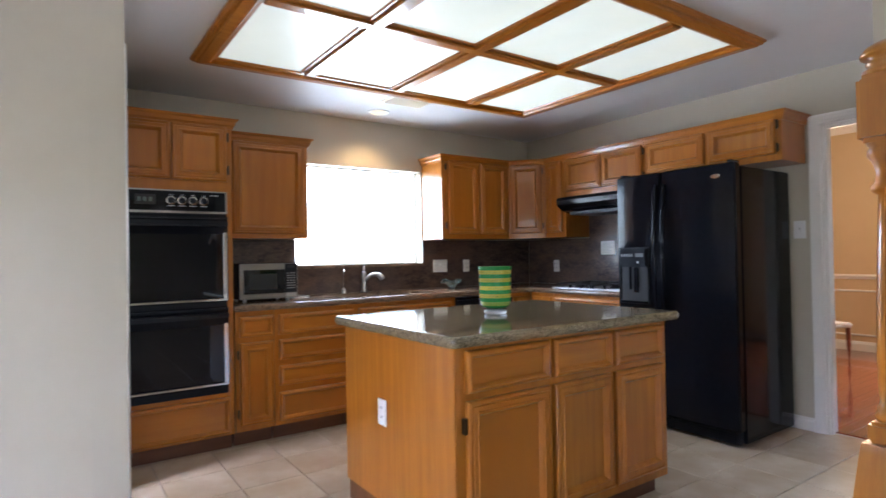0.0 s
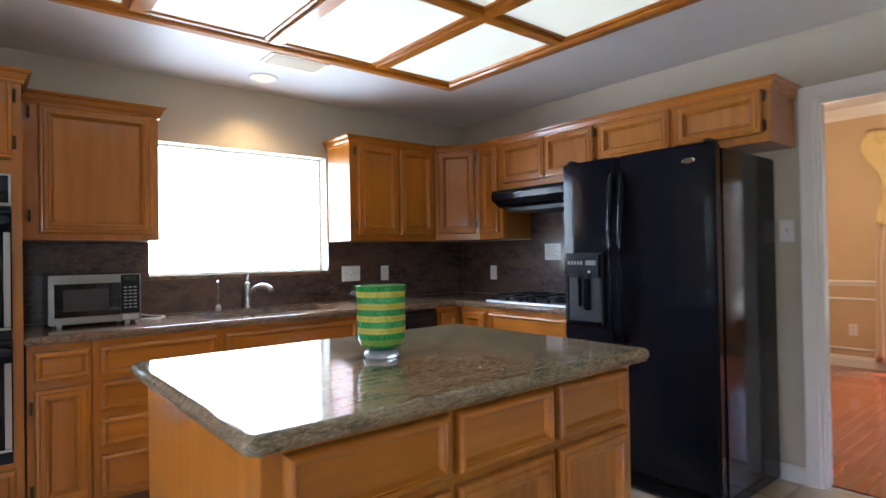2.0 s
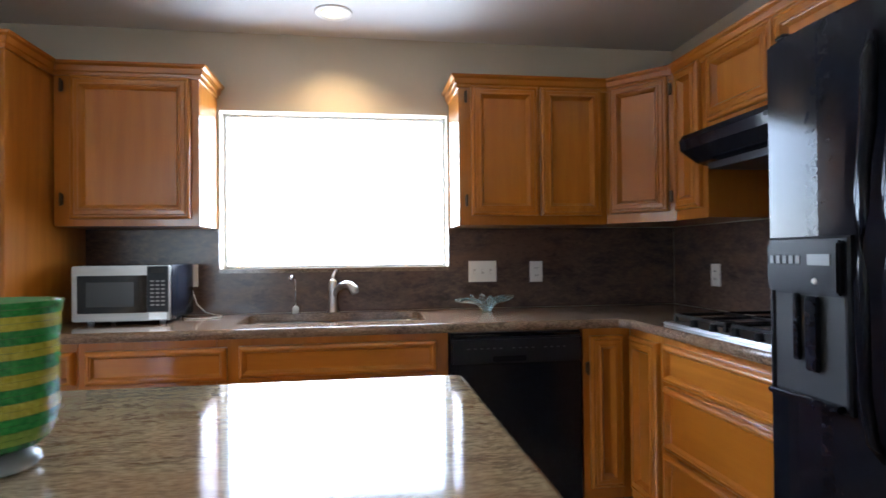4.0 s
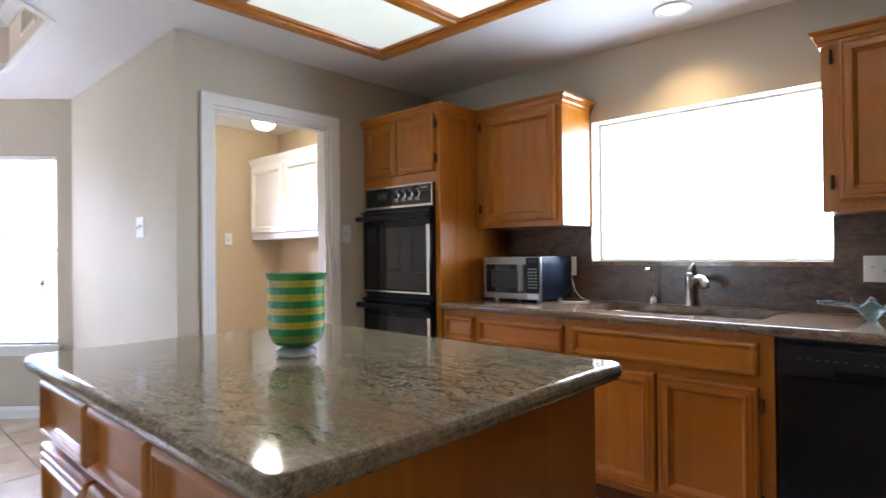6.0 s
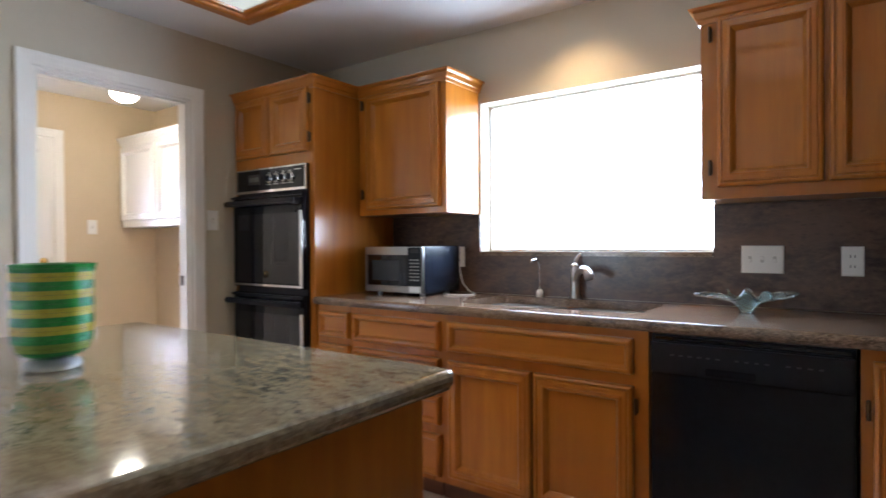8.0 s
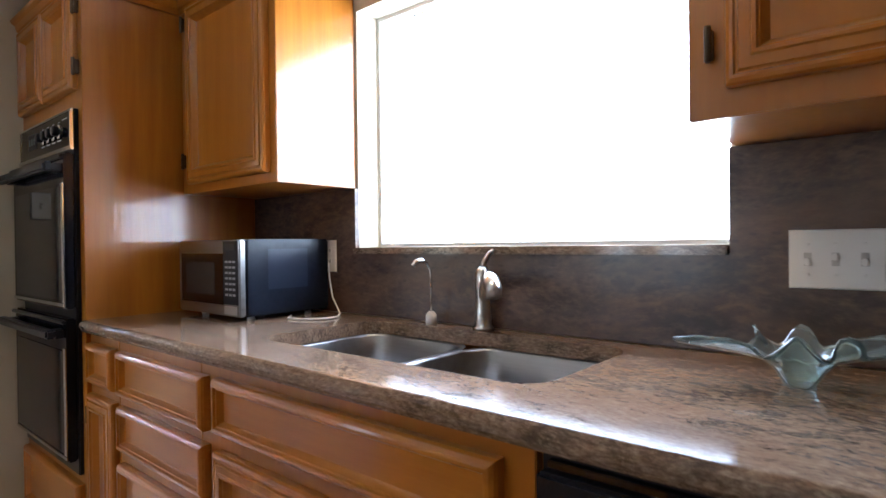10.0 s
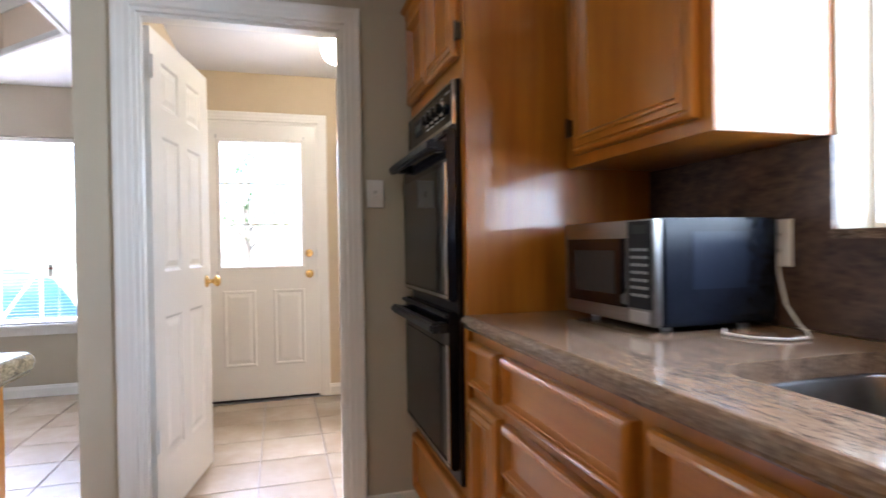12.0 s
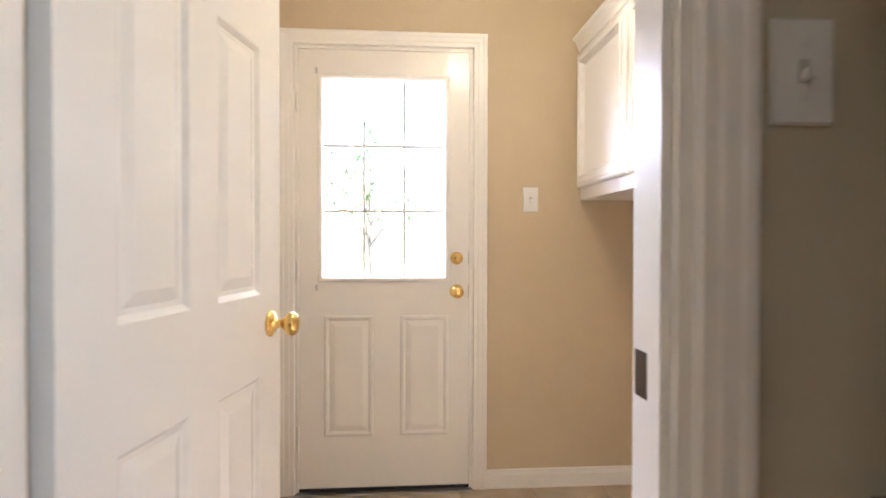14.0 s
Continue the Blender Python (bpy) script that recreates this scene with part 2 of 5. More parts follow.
DOOR_STEPS = ((0.0, 0.0), (0.0, 0.016), (0.003, 0.0225), (0.009, 0.0265), (0.014, 0.027), (0.0165, 0.0225), (0.0195, 0.0225), (0.0225, 0.0275), (0.039, 0.028), (0.042, 0.032), (0.048, 0.032), (0.0505, 0.025), (0.053, 0.024), (0.060, 0.013), (0.064, 0.008), (0.067, 0.008))
DRAWER_STEPS = ((0.0, 0.0), (0.0, 0.016), (0.003, 0.0225), (0.009, 0.0275), (0.014, 0.029), (0.018, 0.029), (0.0205, 0.023), (0.0235, 0.0225), (0.029, 0.012), (0.032, 0.008), (0.034, 0.008))


def lathe(profile, seg=24, m=None):
    """A turned body: profile of (radius, height), from the bottom up."""
    bm = bmesh.new()
    rows = []
    for r, z in profile:
        rows.append([bm.verts.new((r * math.cos(2 * math.pi * k / seg), r * math.sin(2 * math.pi * k / seg), z)) for k in range(seg)])
    for p, q in zip(rows, rows[1:]):
        for k in range(seg):
            bm.faces.new((p[k], p[(k + 1) % seg], q[(k + 1) % seg], q[k]))
    bm.faces.new(rows[0][::-1])
    bm.faces.new(rows[-1])
    if m is not None:
        bm.transform(m)
    return bm


def tube(points, radius, seg=10, radii=None):
    """A round bar along points."""
    bm = bmesh.new()
    pts = [Vector(p) for p in points]
    rows = []
    for n, p in enumerate(pts):
        d = (pts[min(n + 1, len(pts) - 1)] - pts[max(n - 1, 0)]).normalized()
        side = d.cross(Vector((0, 0, 1)))
        if side.length < 1e-3:
            side = d.cross(Vector((0, 1, 0)))
        side.normalize()
        up = side.cross(d)
        r = radii[n] if radii else radius
        rows.append([bm.verts.new(p + r * (math.cos(2 * math.pi * k / seg) * side + math.sin(2 * math.pi * k / seg) * up)) for k in range(seg)])
    for p, q in zip(rows, rows[1:]):
        for k in range(seg):
            bm.faces.new((p[k], p[(k + 1) % seg], q[(k + 1) % seg], q[k]))
    bm.faces.new(rows[0][::-1])
    bm.faces.new(rows[-1])
    return bm


def sweep(outline, path, closed=False):
    """A moulding: outline of (out, up) carried along a flat path of (x, y, z), mitred; out points to the right of the way."""
    bm = bmesh.new()
    pts = [Vector(p) for p in path]
    rows = []
    for n, p in enumerate(pts):
        a = pts[n - 1] if (n or closed) else None
        c = pts[(n + 1) % len(pts)] if (n + 1 < len(pts) or closed) else None
        d1 = (p - a).normalized() if a is not None else None
        d2 = (c - p).normalized() if c is not None else None
        d1 = d1 or d2
        d2 = d2 or d1
        r1, r2 = Vector((d1.y, -d1.x, 0)), Vector((d2.y, -d2.x, 0))
        s = r1 + r2
        s = s / max(s.dot(r1), 0.2)
        rows.append([bm.verts.new(p + s * o + Vector((0, 0, u))) for o, u in outline])
    count = len(outline)
    pairs = list(zip(rows, rows[1:])) + ([(rows[-1], rows[0])] if closed else [])
    for p, q in pairs:
        for k in range(count):
            bm.faces.new((p[k], p[(k + 1) % count], q[(k + 1) % count], q[k]))
    if not closed:
        bm.faces.new(rows[0][::-1])
        bm.faces.new(rows[-1])
    return bm


def prism(points, z0, z1):
    """An upright prism on a flat outline."""
    bm = bmesh.new()
    a = [bm.verts.new((x, y, z0)) for x, y in points]
    b = [bm.verts.new((x, y, z1)) for x, y in points]
    for k in range(len(points)):
        n = (k + 1) % len(points)
        bm.faces.new((a[k], a[n], b[n], b[k]))
    bm.faces.new(a[::-1])
    bm.faces.new(b)
    return bm


def wall_run(x0, x1, y0, y1, z1, holes, along="x", z0=0.0):
    """A wall with openings (a, b, low, high) along it, butted from blocks."""
    bm = bmesh.new()
    lo, hi = (x0, x1) if along == "x" else (y0, y1)

    def block(a, b, c, d):
        if b - a > 1e-4 and d - c > 1e-4:
            if along == "x":
                bx(bm, a, b, y0, y1, c, d)
            else:
                bx(bm, x0, x1, a, b, c, d)
    at = lo
    for a, b, c, d in sorted(holes):
        block(at, a, z0, z1)
        block(a, b, z0, c)
        block(a, b, d, z1)
        at = b
    block(at, hi, z0, z1)
    return bm

# ---- the structure ----
H = 2.415           # ceiling
WX = 1.94           # kitchen face of the laundry wall
NY = 4.37           # kitchen face of the window wall
EX = 5.89           # kitchen face of the range wall
BAY = [(0.01, 2.44), (-0.79, 1.64), (-0.79, -0.50), (-0.27, -1.02)]
WIN = (3.31, 4.53, 1.155, 2.0)

structure("ground", box(-60, 70, -60, 70, -0.5, -0.16), mat("dry_lawn", (0.26, 0.25, 0.16), 0.9, color2=(0.34, 0.31, 0.22), scale=3, dark=(0.20, 0.21, 0.12), dark_scale=0.4), "pale dry lawn round the house", "ground")
structure("floor_slab", box(-1.0, EX + 0.10, -5.0, 4.6, -0.15, -0.008), GROUT, "pale grout bed under the floor tiles", "floor")
structure("floor_dining", box(EX + 0.10, 9.75, -2.5, 5.5, -0.15, -0.012), OAKDARK, "dark bed under the dining room boards", "floor")

structure("wall_north", wall_run(1.85, EX + 0.12, NY, NY + 0.15, H, [WIN]), WALL, "beige painted kitchen wall with the sink window")
structure("wall_east", wall_run(EX, EX + 0.12, 0.45, NY, H, [(0.69, 1.578, 0.0, 2.045)], "y"), WALL, "beige painted wall with the dining room doorway")
structure("wall_laundry", wall_run(WX - 0.12, WX, 2.44, NY, H, [(2.634, 3.421, 0.0, 2.045)], "y"), WALL, "beige painted wall with the laundry doorway")
structure("wall_laundry_south", prism([(WX - 0.12, 2.44), (WX - 0.12, 2.53), (-0.08, 2.53), (0.01, 2.44)][::-1], 0, H), WALL, "beige painted wall beside the breakfast nook")
structure("wall_laundry_west", wall_run(-0.22, -0.08, 2.53, 4.30, H, [(2.622, 3.442, 0.0, 2.06)], "y"), LAUNDRY_WALL, "tan painted laundry wall with the back door")
structure("wall_laundry_north", box(-0.08, WX - 0.12, 4.245, 4.30, 0, H), LAUNDRY_WALL, "tan painted laundry wall under white cabinets")
structure("wall_laundry_inner", box(-0.08, WX - 0.12, 2.531, 2.537, 0, H), LAUNDRY_WALL, "tan painted laundry wall behind the open door")

# breakfast nook
structure("wall_bay_west", wall_run(-0.93, -0.79, -0.50, 1.64, H, [(0.487, 1.607, 0.565, 2.02)], "y"), WALL, "beige wall under the wide nook window")


def diagonal_wall(name, a, b, hole):
    a, b = Vector((*a, 0)), Vector((*b, 0))
    d = b - a
    n = Vector((d.y, -d.x, 0)).normalized()
    bm = wall_run(0, d.length, 0, 0.14, H, [hole])
    bm.transform(Matrix.Translation(a) @ Matrix.Rotation(math.atan2(d.y, d.x), 4, "Z"))
    return structure(name, bm, WALL, "beige angled wall of the breakfast nook")


diagonal_wall("wall_bay_northwest", BAY[1], BAY[0], (0.454, 1.014, 0.555, 1.99))
diagonal_wall("wall_bay_southwest", BAY[3], BAY[2], (0.12, 0.60, 0.57, 2.01))
structure("wall_southwest", box(-0.41, -0.27, -5.0, -1.01, 0, H), WALL, "beige painted living room wall")
# the opening here is invented, to let the south fill lamp in
structure("wall_south", wall_run(-0.41, EX + 0.12, -5.15, -5.0, H, [(0.0, 2.0, 0.6, 2.1)]), WALL, "beige painted living room wall")
structure("wall_southeast", box(EX, EX + 0.12, -5.0, 0.45, 0, H), WALL, "beige painted living room wall")

# ceiling with the raised tray over the nook
TRAY = [(0.47, 1.985), (-0.09, 1.425), (-0.09, -0.10), (0.44, -0.63), (1.64, -0.63), (2.17, -0.10), (2.17, 1.425), (1.61, 1.985)]


def ceiling_sheet():
    bm = bmesh.new()
    for lo, hi in ((H, H + 0.02),):
        outer = [(-0.9, 4.5), (-0.9, -5.1), (EX + 0.1, -5.1), (EX + 0.1, 4.5)]
        rows = []
        for z in (lo, hi):
            rows.append(([bm.verts.new((x, y, z)) for x, y in outer], [bm.verts.new((x, y, z)) for x, y in TRAY]))
        for o, t in rows:
            # quads and triangles between the outline and the octagon
            bm.faces.new((o[0], t[0], t[7]))
            bm.faces.new((o[0], t[1], t[0]))
            bm.faces.new((o[0], o[1], t[2], t[1]))
            bm.faces.new((o[1], t[3], t[2]))
            bm.faces.new((o[1], o[2], t[4], t[3]))
            bm.faces.new((o[2], t[5], t[4]))
            bm.faces.new((o[2], o[3], t[6], t[5]))
            bm.faces.new((o[3], t[7], t[6]))
            bm.faces.new((o[3], o[0], t[7]))
        (o1, t1), (o2, t2) = rows
        for p, q in ((o1, o2), (t1, t2)):
            for k in range(len(p)):
                n = (k + 1) % len(p)
                bm.faces.new((p[k], p[n], q[n], q[k]))
    return bm


structure("ceiling", ceiling_sheet(), CEIL, "off-white painted ceiling", "ceiling")
tray = bmesh.new()
low = [tray.verts.new((x, y, H + 0.02)) for x, y in TRAY]
high = [tray.verts.new((x, y, H + 0.36)) for x, y in TRAY]
for k in range(8):
    tray.faces.new((low[k], low[(k + 1) % 8], high[(k + 1) % 8], high[k]))
structure("ceiling_tray_side", tray, mat("tray_paint", (0.70, 0.57, 0.44), 0.7, color2=(0.73, 0.60, 0.47), scale=3), "tan sides of the raised tray ceiling", "ceiling")
structure("ceiling_tray_top", prism(TRAY[::-1], H + 0.36, H + 0.40), CEIL, "off-white top of the raised tray ceiling", "ceiling")
structure("trim_tray", sweep([(0.002, -0.010), (0.030, -0.014), (0.036, -0.004), (0.022, 0.012), (0.012, 0.05), (0.002, 0.055)], [(x, y, H + 0.0) for x, y in TRAY[::-1]], True), WHITE, "white moulding round the tray ceiling", "moulding")
structure("trim_tray_crown", sweep([(0.002, 0.0), (0.012, 0.0), (0.05, 0.05), (0.06, 0.0735), (0.002, 0.0735)], [(x, y, H + 0.285) for x, y in TRAY[::-1]], True), WHITE, "white crown moulding inside the tray ceiling", "moulding")

tv = thing("tray_vent", pose(1.02, 1.984, H + 0.20), "cream louvred air grille in the tray ceiling side", "vent")
part("frame", rings(bmesh.new(), 0.36, 0.17, ((0.0, 0.0), (0.0, 0.006), (0.004, 0.009), (0.018, 0.009), (0.022, 0.003)), -0.18, -0.085), CREAM, tv)
for k in range(7):
    sl = part("slat", box(-0.155, 0.155, -0.010, 0.002, -0.001, 0.001), CREAM, tv)
    sl.location = (0, -0.004, -0.054 + 0.018 * k)
    sl.rotation_euler = (radians(35), 0, 0)

# casings
CASE = [(0.0, 0.0), (0.0, 0.011), (0.005, 0.0145), (0.020, 0.0150), (0.026, 0.0170), (0.044, 0.0180), (0.050, 0.0200), (0.060, 0.0205), (0.066, 0.0180), (0.066, 0.0)]


def casing(name, width, height, m, label, category="door casing"):
    """Moulded casing round an opening in the x-z plane, facing -y."""
    bm = bmesh.new()
    rows = []
    for x, z, sx, sz in ((0, 0, -1, 0), (0, height, -1, 1), (width, height, 1, 1), (width, 0, 1, 0)):
        rows.append([bm.verts.new((x + sx * o, -u, z + sz * o)) for o, u in CASE])
    for p, q in zip(rows, rows[1:]):
        for k in range(len(CASE)):
            n = (k + 1) % len(CASE)
            bm.faces.new((p[k], p[n], q[n], q[k]))
    bm.faces.new(rows[0])
    bm.faces.new(rows[-1][::-1])
    return solid(name, bm, WHITE, label, category, m, kind="structure")


def jamb(name, width, height, depth, m, label):
    bm = bmesh.new()
    bx(bm, 0, 0.016, 0, depth, 0, height)
    bx(bm, width - 0.016, width, 0, depth, 0, height)
    bx(bm, 0.016, width - 0.016, 0, depth, height - 0.016, height)
    # stops
    bx(bm, 0.016, 0.028, depth * 0.15, depth * 0.42, 0, height - 0.016)
    bx(bm, width - 0.028, width - 0.016, depth * 0.15, depth * 0.42, 0, height - 0.016)
    bx(bm, 0.028, width - 0.028, depth * 0.15, depth * 0.42, height - 0.028, height - 0.016)
    return solid(name, bm, WHITE, label, "door jamb", m, kind="structure")


# facing +x needs a quarter turn
casing("trim_laundry_door", 0.787, 2.045, pose(WX, 2.634, 0, 0, 0, 90), "white moulded casing round the laundry doorway")
jamb("jamb_laundry_door", 0.787, 2.045, 0.12, pose(WX, 2.634, 0, 0, 0, 90), "white jamb of the laundry doorway")
casing("trim_dining_door", 0.888, 2.045, pose(EX, 1.578, 0, 0, 0, -90), "white moulded casing round the dining room doorway")
jamb("jamb_dining_door", 0.888, 2.045, 0.12, pose(EX, 1.578, 0, 0, 0, -90), "white jamb of the dining room doorway")
casing("trim_back_door", 0.82, 2.06, pose(-0.08, 2.622, 0, 0, 0, 90), "white moulded casing round the back door")

SKIRT = [(0.0, 0.0), (0.013, 0.0), (0.013, 0.062), (0.008, 0.075), (0.006, 0.085), (0.0, 0.088)]
for name, path in (
    ("baseboard_nook", [(WX, 2.44, 0), (0.01, 2.44, 0), (-0.79, 1.64, 0), (-0.79, -0.50, 0), (-0.27, -1.02, 0), (-0.27, -5.0, 0)]),
    ("baseboard_laundry_corner", [(WX, 2.566, 0), (WX, 2.44, 0)]),
    ("baseboard_oven_side", [(WX, 3.71, 0), (WX, 3.489, 0)]),
    ("baseboard_fridge_side", [(EX, 1.65, 0), (EX, 1.80, 0)]),
    ("baseboard_laundry", [(-0.08, 3.508, 0), (-0.08, 4.245, 0), (WX - 0.12, 4.245, 0)]),
):
    flip = -1 if name in ("baseboard_fridge_side", "baseboard_nook", "baseboard_oven_side", "baseboard_laundry_corner") else 1
    structure(name, sweep([(flip * o, u) for o, u in SKIRT], path), WHITE, "white painted baseboard", "baseboard")

# ---- sink window ----
win = thing("window_1", pose(WIN[0], NY, WIN[2]), "wide kitchen window with a white frame and raised blind", "window", kind="structure")
ww, wh = WIN[1] - WIN[0], WIN[3] - WIN[2]
fr = bmesh.new()
bx(fr, 0, 0.014, 0.10, 0.14, 0, wh)
bx(fr, ww - 0.014, ww, 0.10, 0.14, 0, wh)
bx(fr, 0.014, ww - 0.014, 0.10, 0.14, 0, 0.014)
bx(fr, 0.014, ww - 0.014, 0.10, 0.14, wh - 0.014, wh)
part("window_frame", fr, WHITE, win)
p = part("pane", box(0.014, ww - 0.014, 0.11, 0.114, 0.014, wh - 0.014), GLASS, win)
p.visible_shadow = False
part("window_sill", box(0.002, ww - 0.002, -0.035, 0.08, -0.022, 0.0, 0.003), GRANITE, win, "granite ledge under the window")
blind = thing("window_blind", pose(WIN[0], NY, WIN[2]), "thin white roller blind rails in the sink window", "blind")
part("head_rail", box(0.10, ww - 0.012, 0.075, 0.10, wh - 0.052, wh - 0.046, 0.001), WHITE, blind)
part("cord", tube([(0.22, 0.07, wh - 0.05), (0.222, 0.068, wh - 0.07), (0.235, 0.066, wh - 0.075)], 0.002, 6), SLOT, blind, "thin dark pull cord")
part("bottom_rail", box(0.16, ww - 0.02, 0.06, 0.075, 0.004, 0.012, 0.002), WHITE, blind)

# ---- oven cabinet, uppers, bases ----


def cabinet(name, m, w, d, z0, z1, label, doors=(), drawers=(), group="", hinges=(), toe=False, crown=None, category="cabinet", end=OAK, hollow=False):
    """A cabinet with its back against y = 0 and its face at y = -d; doors and drawers are (x, z, width, height)."""
    c = thing(name, m, label, category, group)
    b = bmesh.new()
    low = z0 + (0.10 if toe else 0)
    if hollow:
        bx(b, 0, w, -d, -d + 0.02, low, z1, 0.002)
        part("side_panel", box(0, 0.016, -d + 0.02, 0, low, z1), end, c)
        part("side_panel", box(w - 0.016, w, -d + 0.02, 0, low, z1), end, c)
        part("bottom_panel", box(0.016, w - 0.016, -d + 0.02, 0, low, low + 0.018), end, c)
        part("back_panel", box(0.016, w - 0.016, -0.018, 0, low + 0.018, z1), end, c)
    else:
        bx(b, 0, w, -d, 0, low, z1, 0.002)
    part("body", b, end, c)
    if toe:
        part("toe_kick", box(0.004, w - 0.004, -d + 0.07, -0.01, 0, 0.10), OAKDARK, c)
    for x, z, a, h in doors:
        ob = part("door", rings(bmesh.new(), a, h, DOOR_STEPS), OAK, c)
        ob.location = (x, -d - 0.001, z)
    for x, z, a, h in drawers:
        ob = part("drawer", rings(bmesh.new(), a, h, DRAWER_STEPS), OAKH, c)
        ob.location = (x, -d - 0.001, z)
    for x, z in hinges:
        hb = bmesh.new()
        bx(hb, -0.006, 0.006, -0.016, 0.0, -0.025, 0.025, 0.002)
        hb2 = lathe([(0.005, -0.03), (0.006, -0.027), (0.006, 0.027), (0.005, 0.03)], 8, Matrix.Translation((0, -0.018, 0)))
        me = bpy.data.meshes.new("tmp")
        hb2.to_mesh(me)
        hb2.free()
        hb.from_mesh(me)
        bpy.data.meshes.remove(me)
        ob = part("hinge", hb, HINGE, c)
        ob.location = (x, -d - 0.001, z)
    if crown:
        part("crown", sweep(CROWN, crown), OAKH, c)
    return c


CROWN = [(0.0, -0.062), (0.008, -0.062), (0.012, -0.045), (0.018, -0.040), (0.024, -0.018), (0.036, -0.010), (0.040, 0.0), (0.0, 0.0)]
UT = 2.12

# oven tower: the body stands open where the oven sits
oven_w = 2.655 - WX
tower = cabinet("oven_cabinet", pose(WX + 0.003, NY - 0.003, 0), oven_w, NY - 3.705, 0, UT, "tall glossy oak cabinet that holds the double oven",
                doors=[(0.03, 1.715, 0.32, 0.35), (0.36, 1.715, 0.32, 0.35)], drawers=[(0.03, 0.115, oven_w - 0.06, 0.23)],
                hinges=[(0.690, 1.79), (0.690, 2.00)], toe=True,
                crown=[(oven_w, 0, UT), (oven_w, -0.665, UT), (0, -0.665, UT)][::-1])
cabinet("wall_cabinet", pose(2.667, NY - 0.003, 0), 0.632, 0.325, 1.368, UT, "glossy oak wall cabinet beside the sink window", doors=[(0.074, 1.40, 0.522, 0.660)], hinges=[(0.036, 1.49), (0.036, 2.01)],
        crown=[(0, -0.325, UT), (0.632, -0.325, UT), (0.632, 0, UT)], group="wall cabinets")
cabinet("wall_cabinet", pose(4.54, NY - 0.003, 0), 0.78, 0.325, 1.368, UT, "two-door glossy oak wall cabinet beside the sink window", doors=[(0.062, 1.415, 0.345, 0.655), (0.422, 1.415, 0.325, 0.655)], hinges=[(0.036, 1.49), (0.036, 2.01)],
        crown=[(0, 0, UT), (0, -0.325, UT), (0.78, -0.325, UT)], group="wall cabinets")
# corner unit with an angled face
EXF = 5.555
corner = thing("corner_cabinet", pose(0, 0, 0), "oak corner wall cabinet with an angled door", "cabinet", "wall cabinets")
part("body", prism([(5.322, NY - 0.004), (5.322, 4.042), (EXF, 3.785), (EX - 0.004, 3.785), (EX - 0.004, NY - 0.004)], 1.372, UT), OAK, corner)
fl = math.hypot(EXF - 5.322, 4.042 - 3.785)
ca = math.degrees(math.atan2(3.785 - 4.042, EXF - 5.322))
cd = part("door", rings(bmesh.new(), fl - 0.05, 0.655, DOOR_STEPS), OAK, corner)
cd.matrix_local = pose(5.322, 4.042, 0, 0, 0, ca) @ pose(0.02, -0.001, 1.42)
for z in (1.49, 2.01):
    hg = part("hinge", box(-0.006, 0.006, -0.022, 0.0, -0.028, 0.028, 0.002), HINGE, corner)
    hg.matrix_local = pose(5.322, 4.042, 0, 0, 0, ca) @ pose(fl - 0.02, -0.001, z)
part("crown", sweep(CROWN, [(5.324, 4.042, UT), (EXF, 3.785, UT)]), OAKH, corner)
ED = EX - EXF - 0.004
cabinet("wall_cabinet", pose(EX - 0.004, 3.783, 0, 0, 0, -90), 0.253, ED, 1.372, UT, "narrow oak wall cabinet beside the cooker hood", doors=[(0.02, 1.42, 0.20, 0.655)], crown=[(0, -ED, UT), (0.253, -ED, UT)], group="wall cabinets")
cabinet("wall_cabinet", pose(EX - 0.004, 3.528, 0, 0, 0, -90), 0.845, ED, 1.74, UT, "short two-door oak wall cabinet above the cooker hood", doors=[(0.022, 1.782, 0.400, 0.288), (0.428, 1.782, 0.398, 0.288)], hinges=[(0.836, 1.83), (0.836, 2.02)], crown=[(0, -ED, UT), (0.845, -ED, UT)], group="wall cabinets")
cabinet("wall_cabinet", pose(EX - 0.004, 2.681, 0, 0, 0, -90), 1.016, ED, 1.80, UT, "short two-door oak wall cabinet above the fridge", doors=[(0.022, 1.842, 0.475, 0.225), (0.530, 1.842, 0.452, 0.225)], hinges=[(0.992, 1.88), (0.992, 2.03)], crown=[(0, -ED, UT), (1.016, -ED, UT), (1.016, 0, UT)], group="wall cabinets")

# bases along the window wall
BD, BT = NY - 3.715, 0.878
cabinet("base_cabinet", pose(2.668, NY - 0.003, 0), 0.252, BD, 0, BT, "narrow oak base cabinet with one drawer and door", doors=[(0.026, 0.140, 0.218, 0.535)], drawers=[(0.026, 0.712, 0.218, 0.133)], hinges=[(0.014, 0.22), (0.014, 0.60)], toe=True, group="base cabinets")
cabinet("base_cabinet", pose(2.922, NY - 0.003, 0), 0.531, BD, 0, BT, "oak base cabinet with four drawers", drawers=[(0.03, 0.708, 0.545, 0.137), (0.03, 0.540, 0.545, 0.135), (0.03, 0.366, 0.545, 0.132), (0.03, 0.130, 0.545, 0.193)], toe=True, group="base cabinets")
cabinet("base_cabinet", pose(3.455, NY - 0.003, 0), 0.972, BD, 0, BT, "oak sink cabinet with two doors", doors=[(0.090, 0.140, 0.413, 0.532), (0.518, 0.140, 0.400, 0.532)], drawers=[(0.090, 0.715, 0.828, 0.133)], hinges=[(0.929, 0.22), (0.929, 0.60)], toe=True, group="base cabinets", hollow=True)
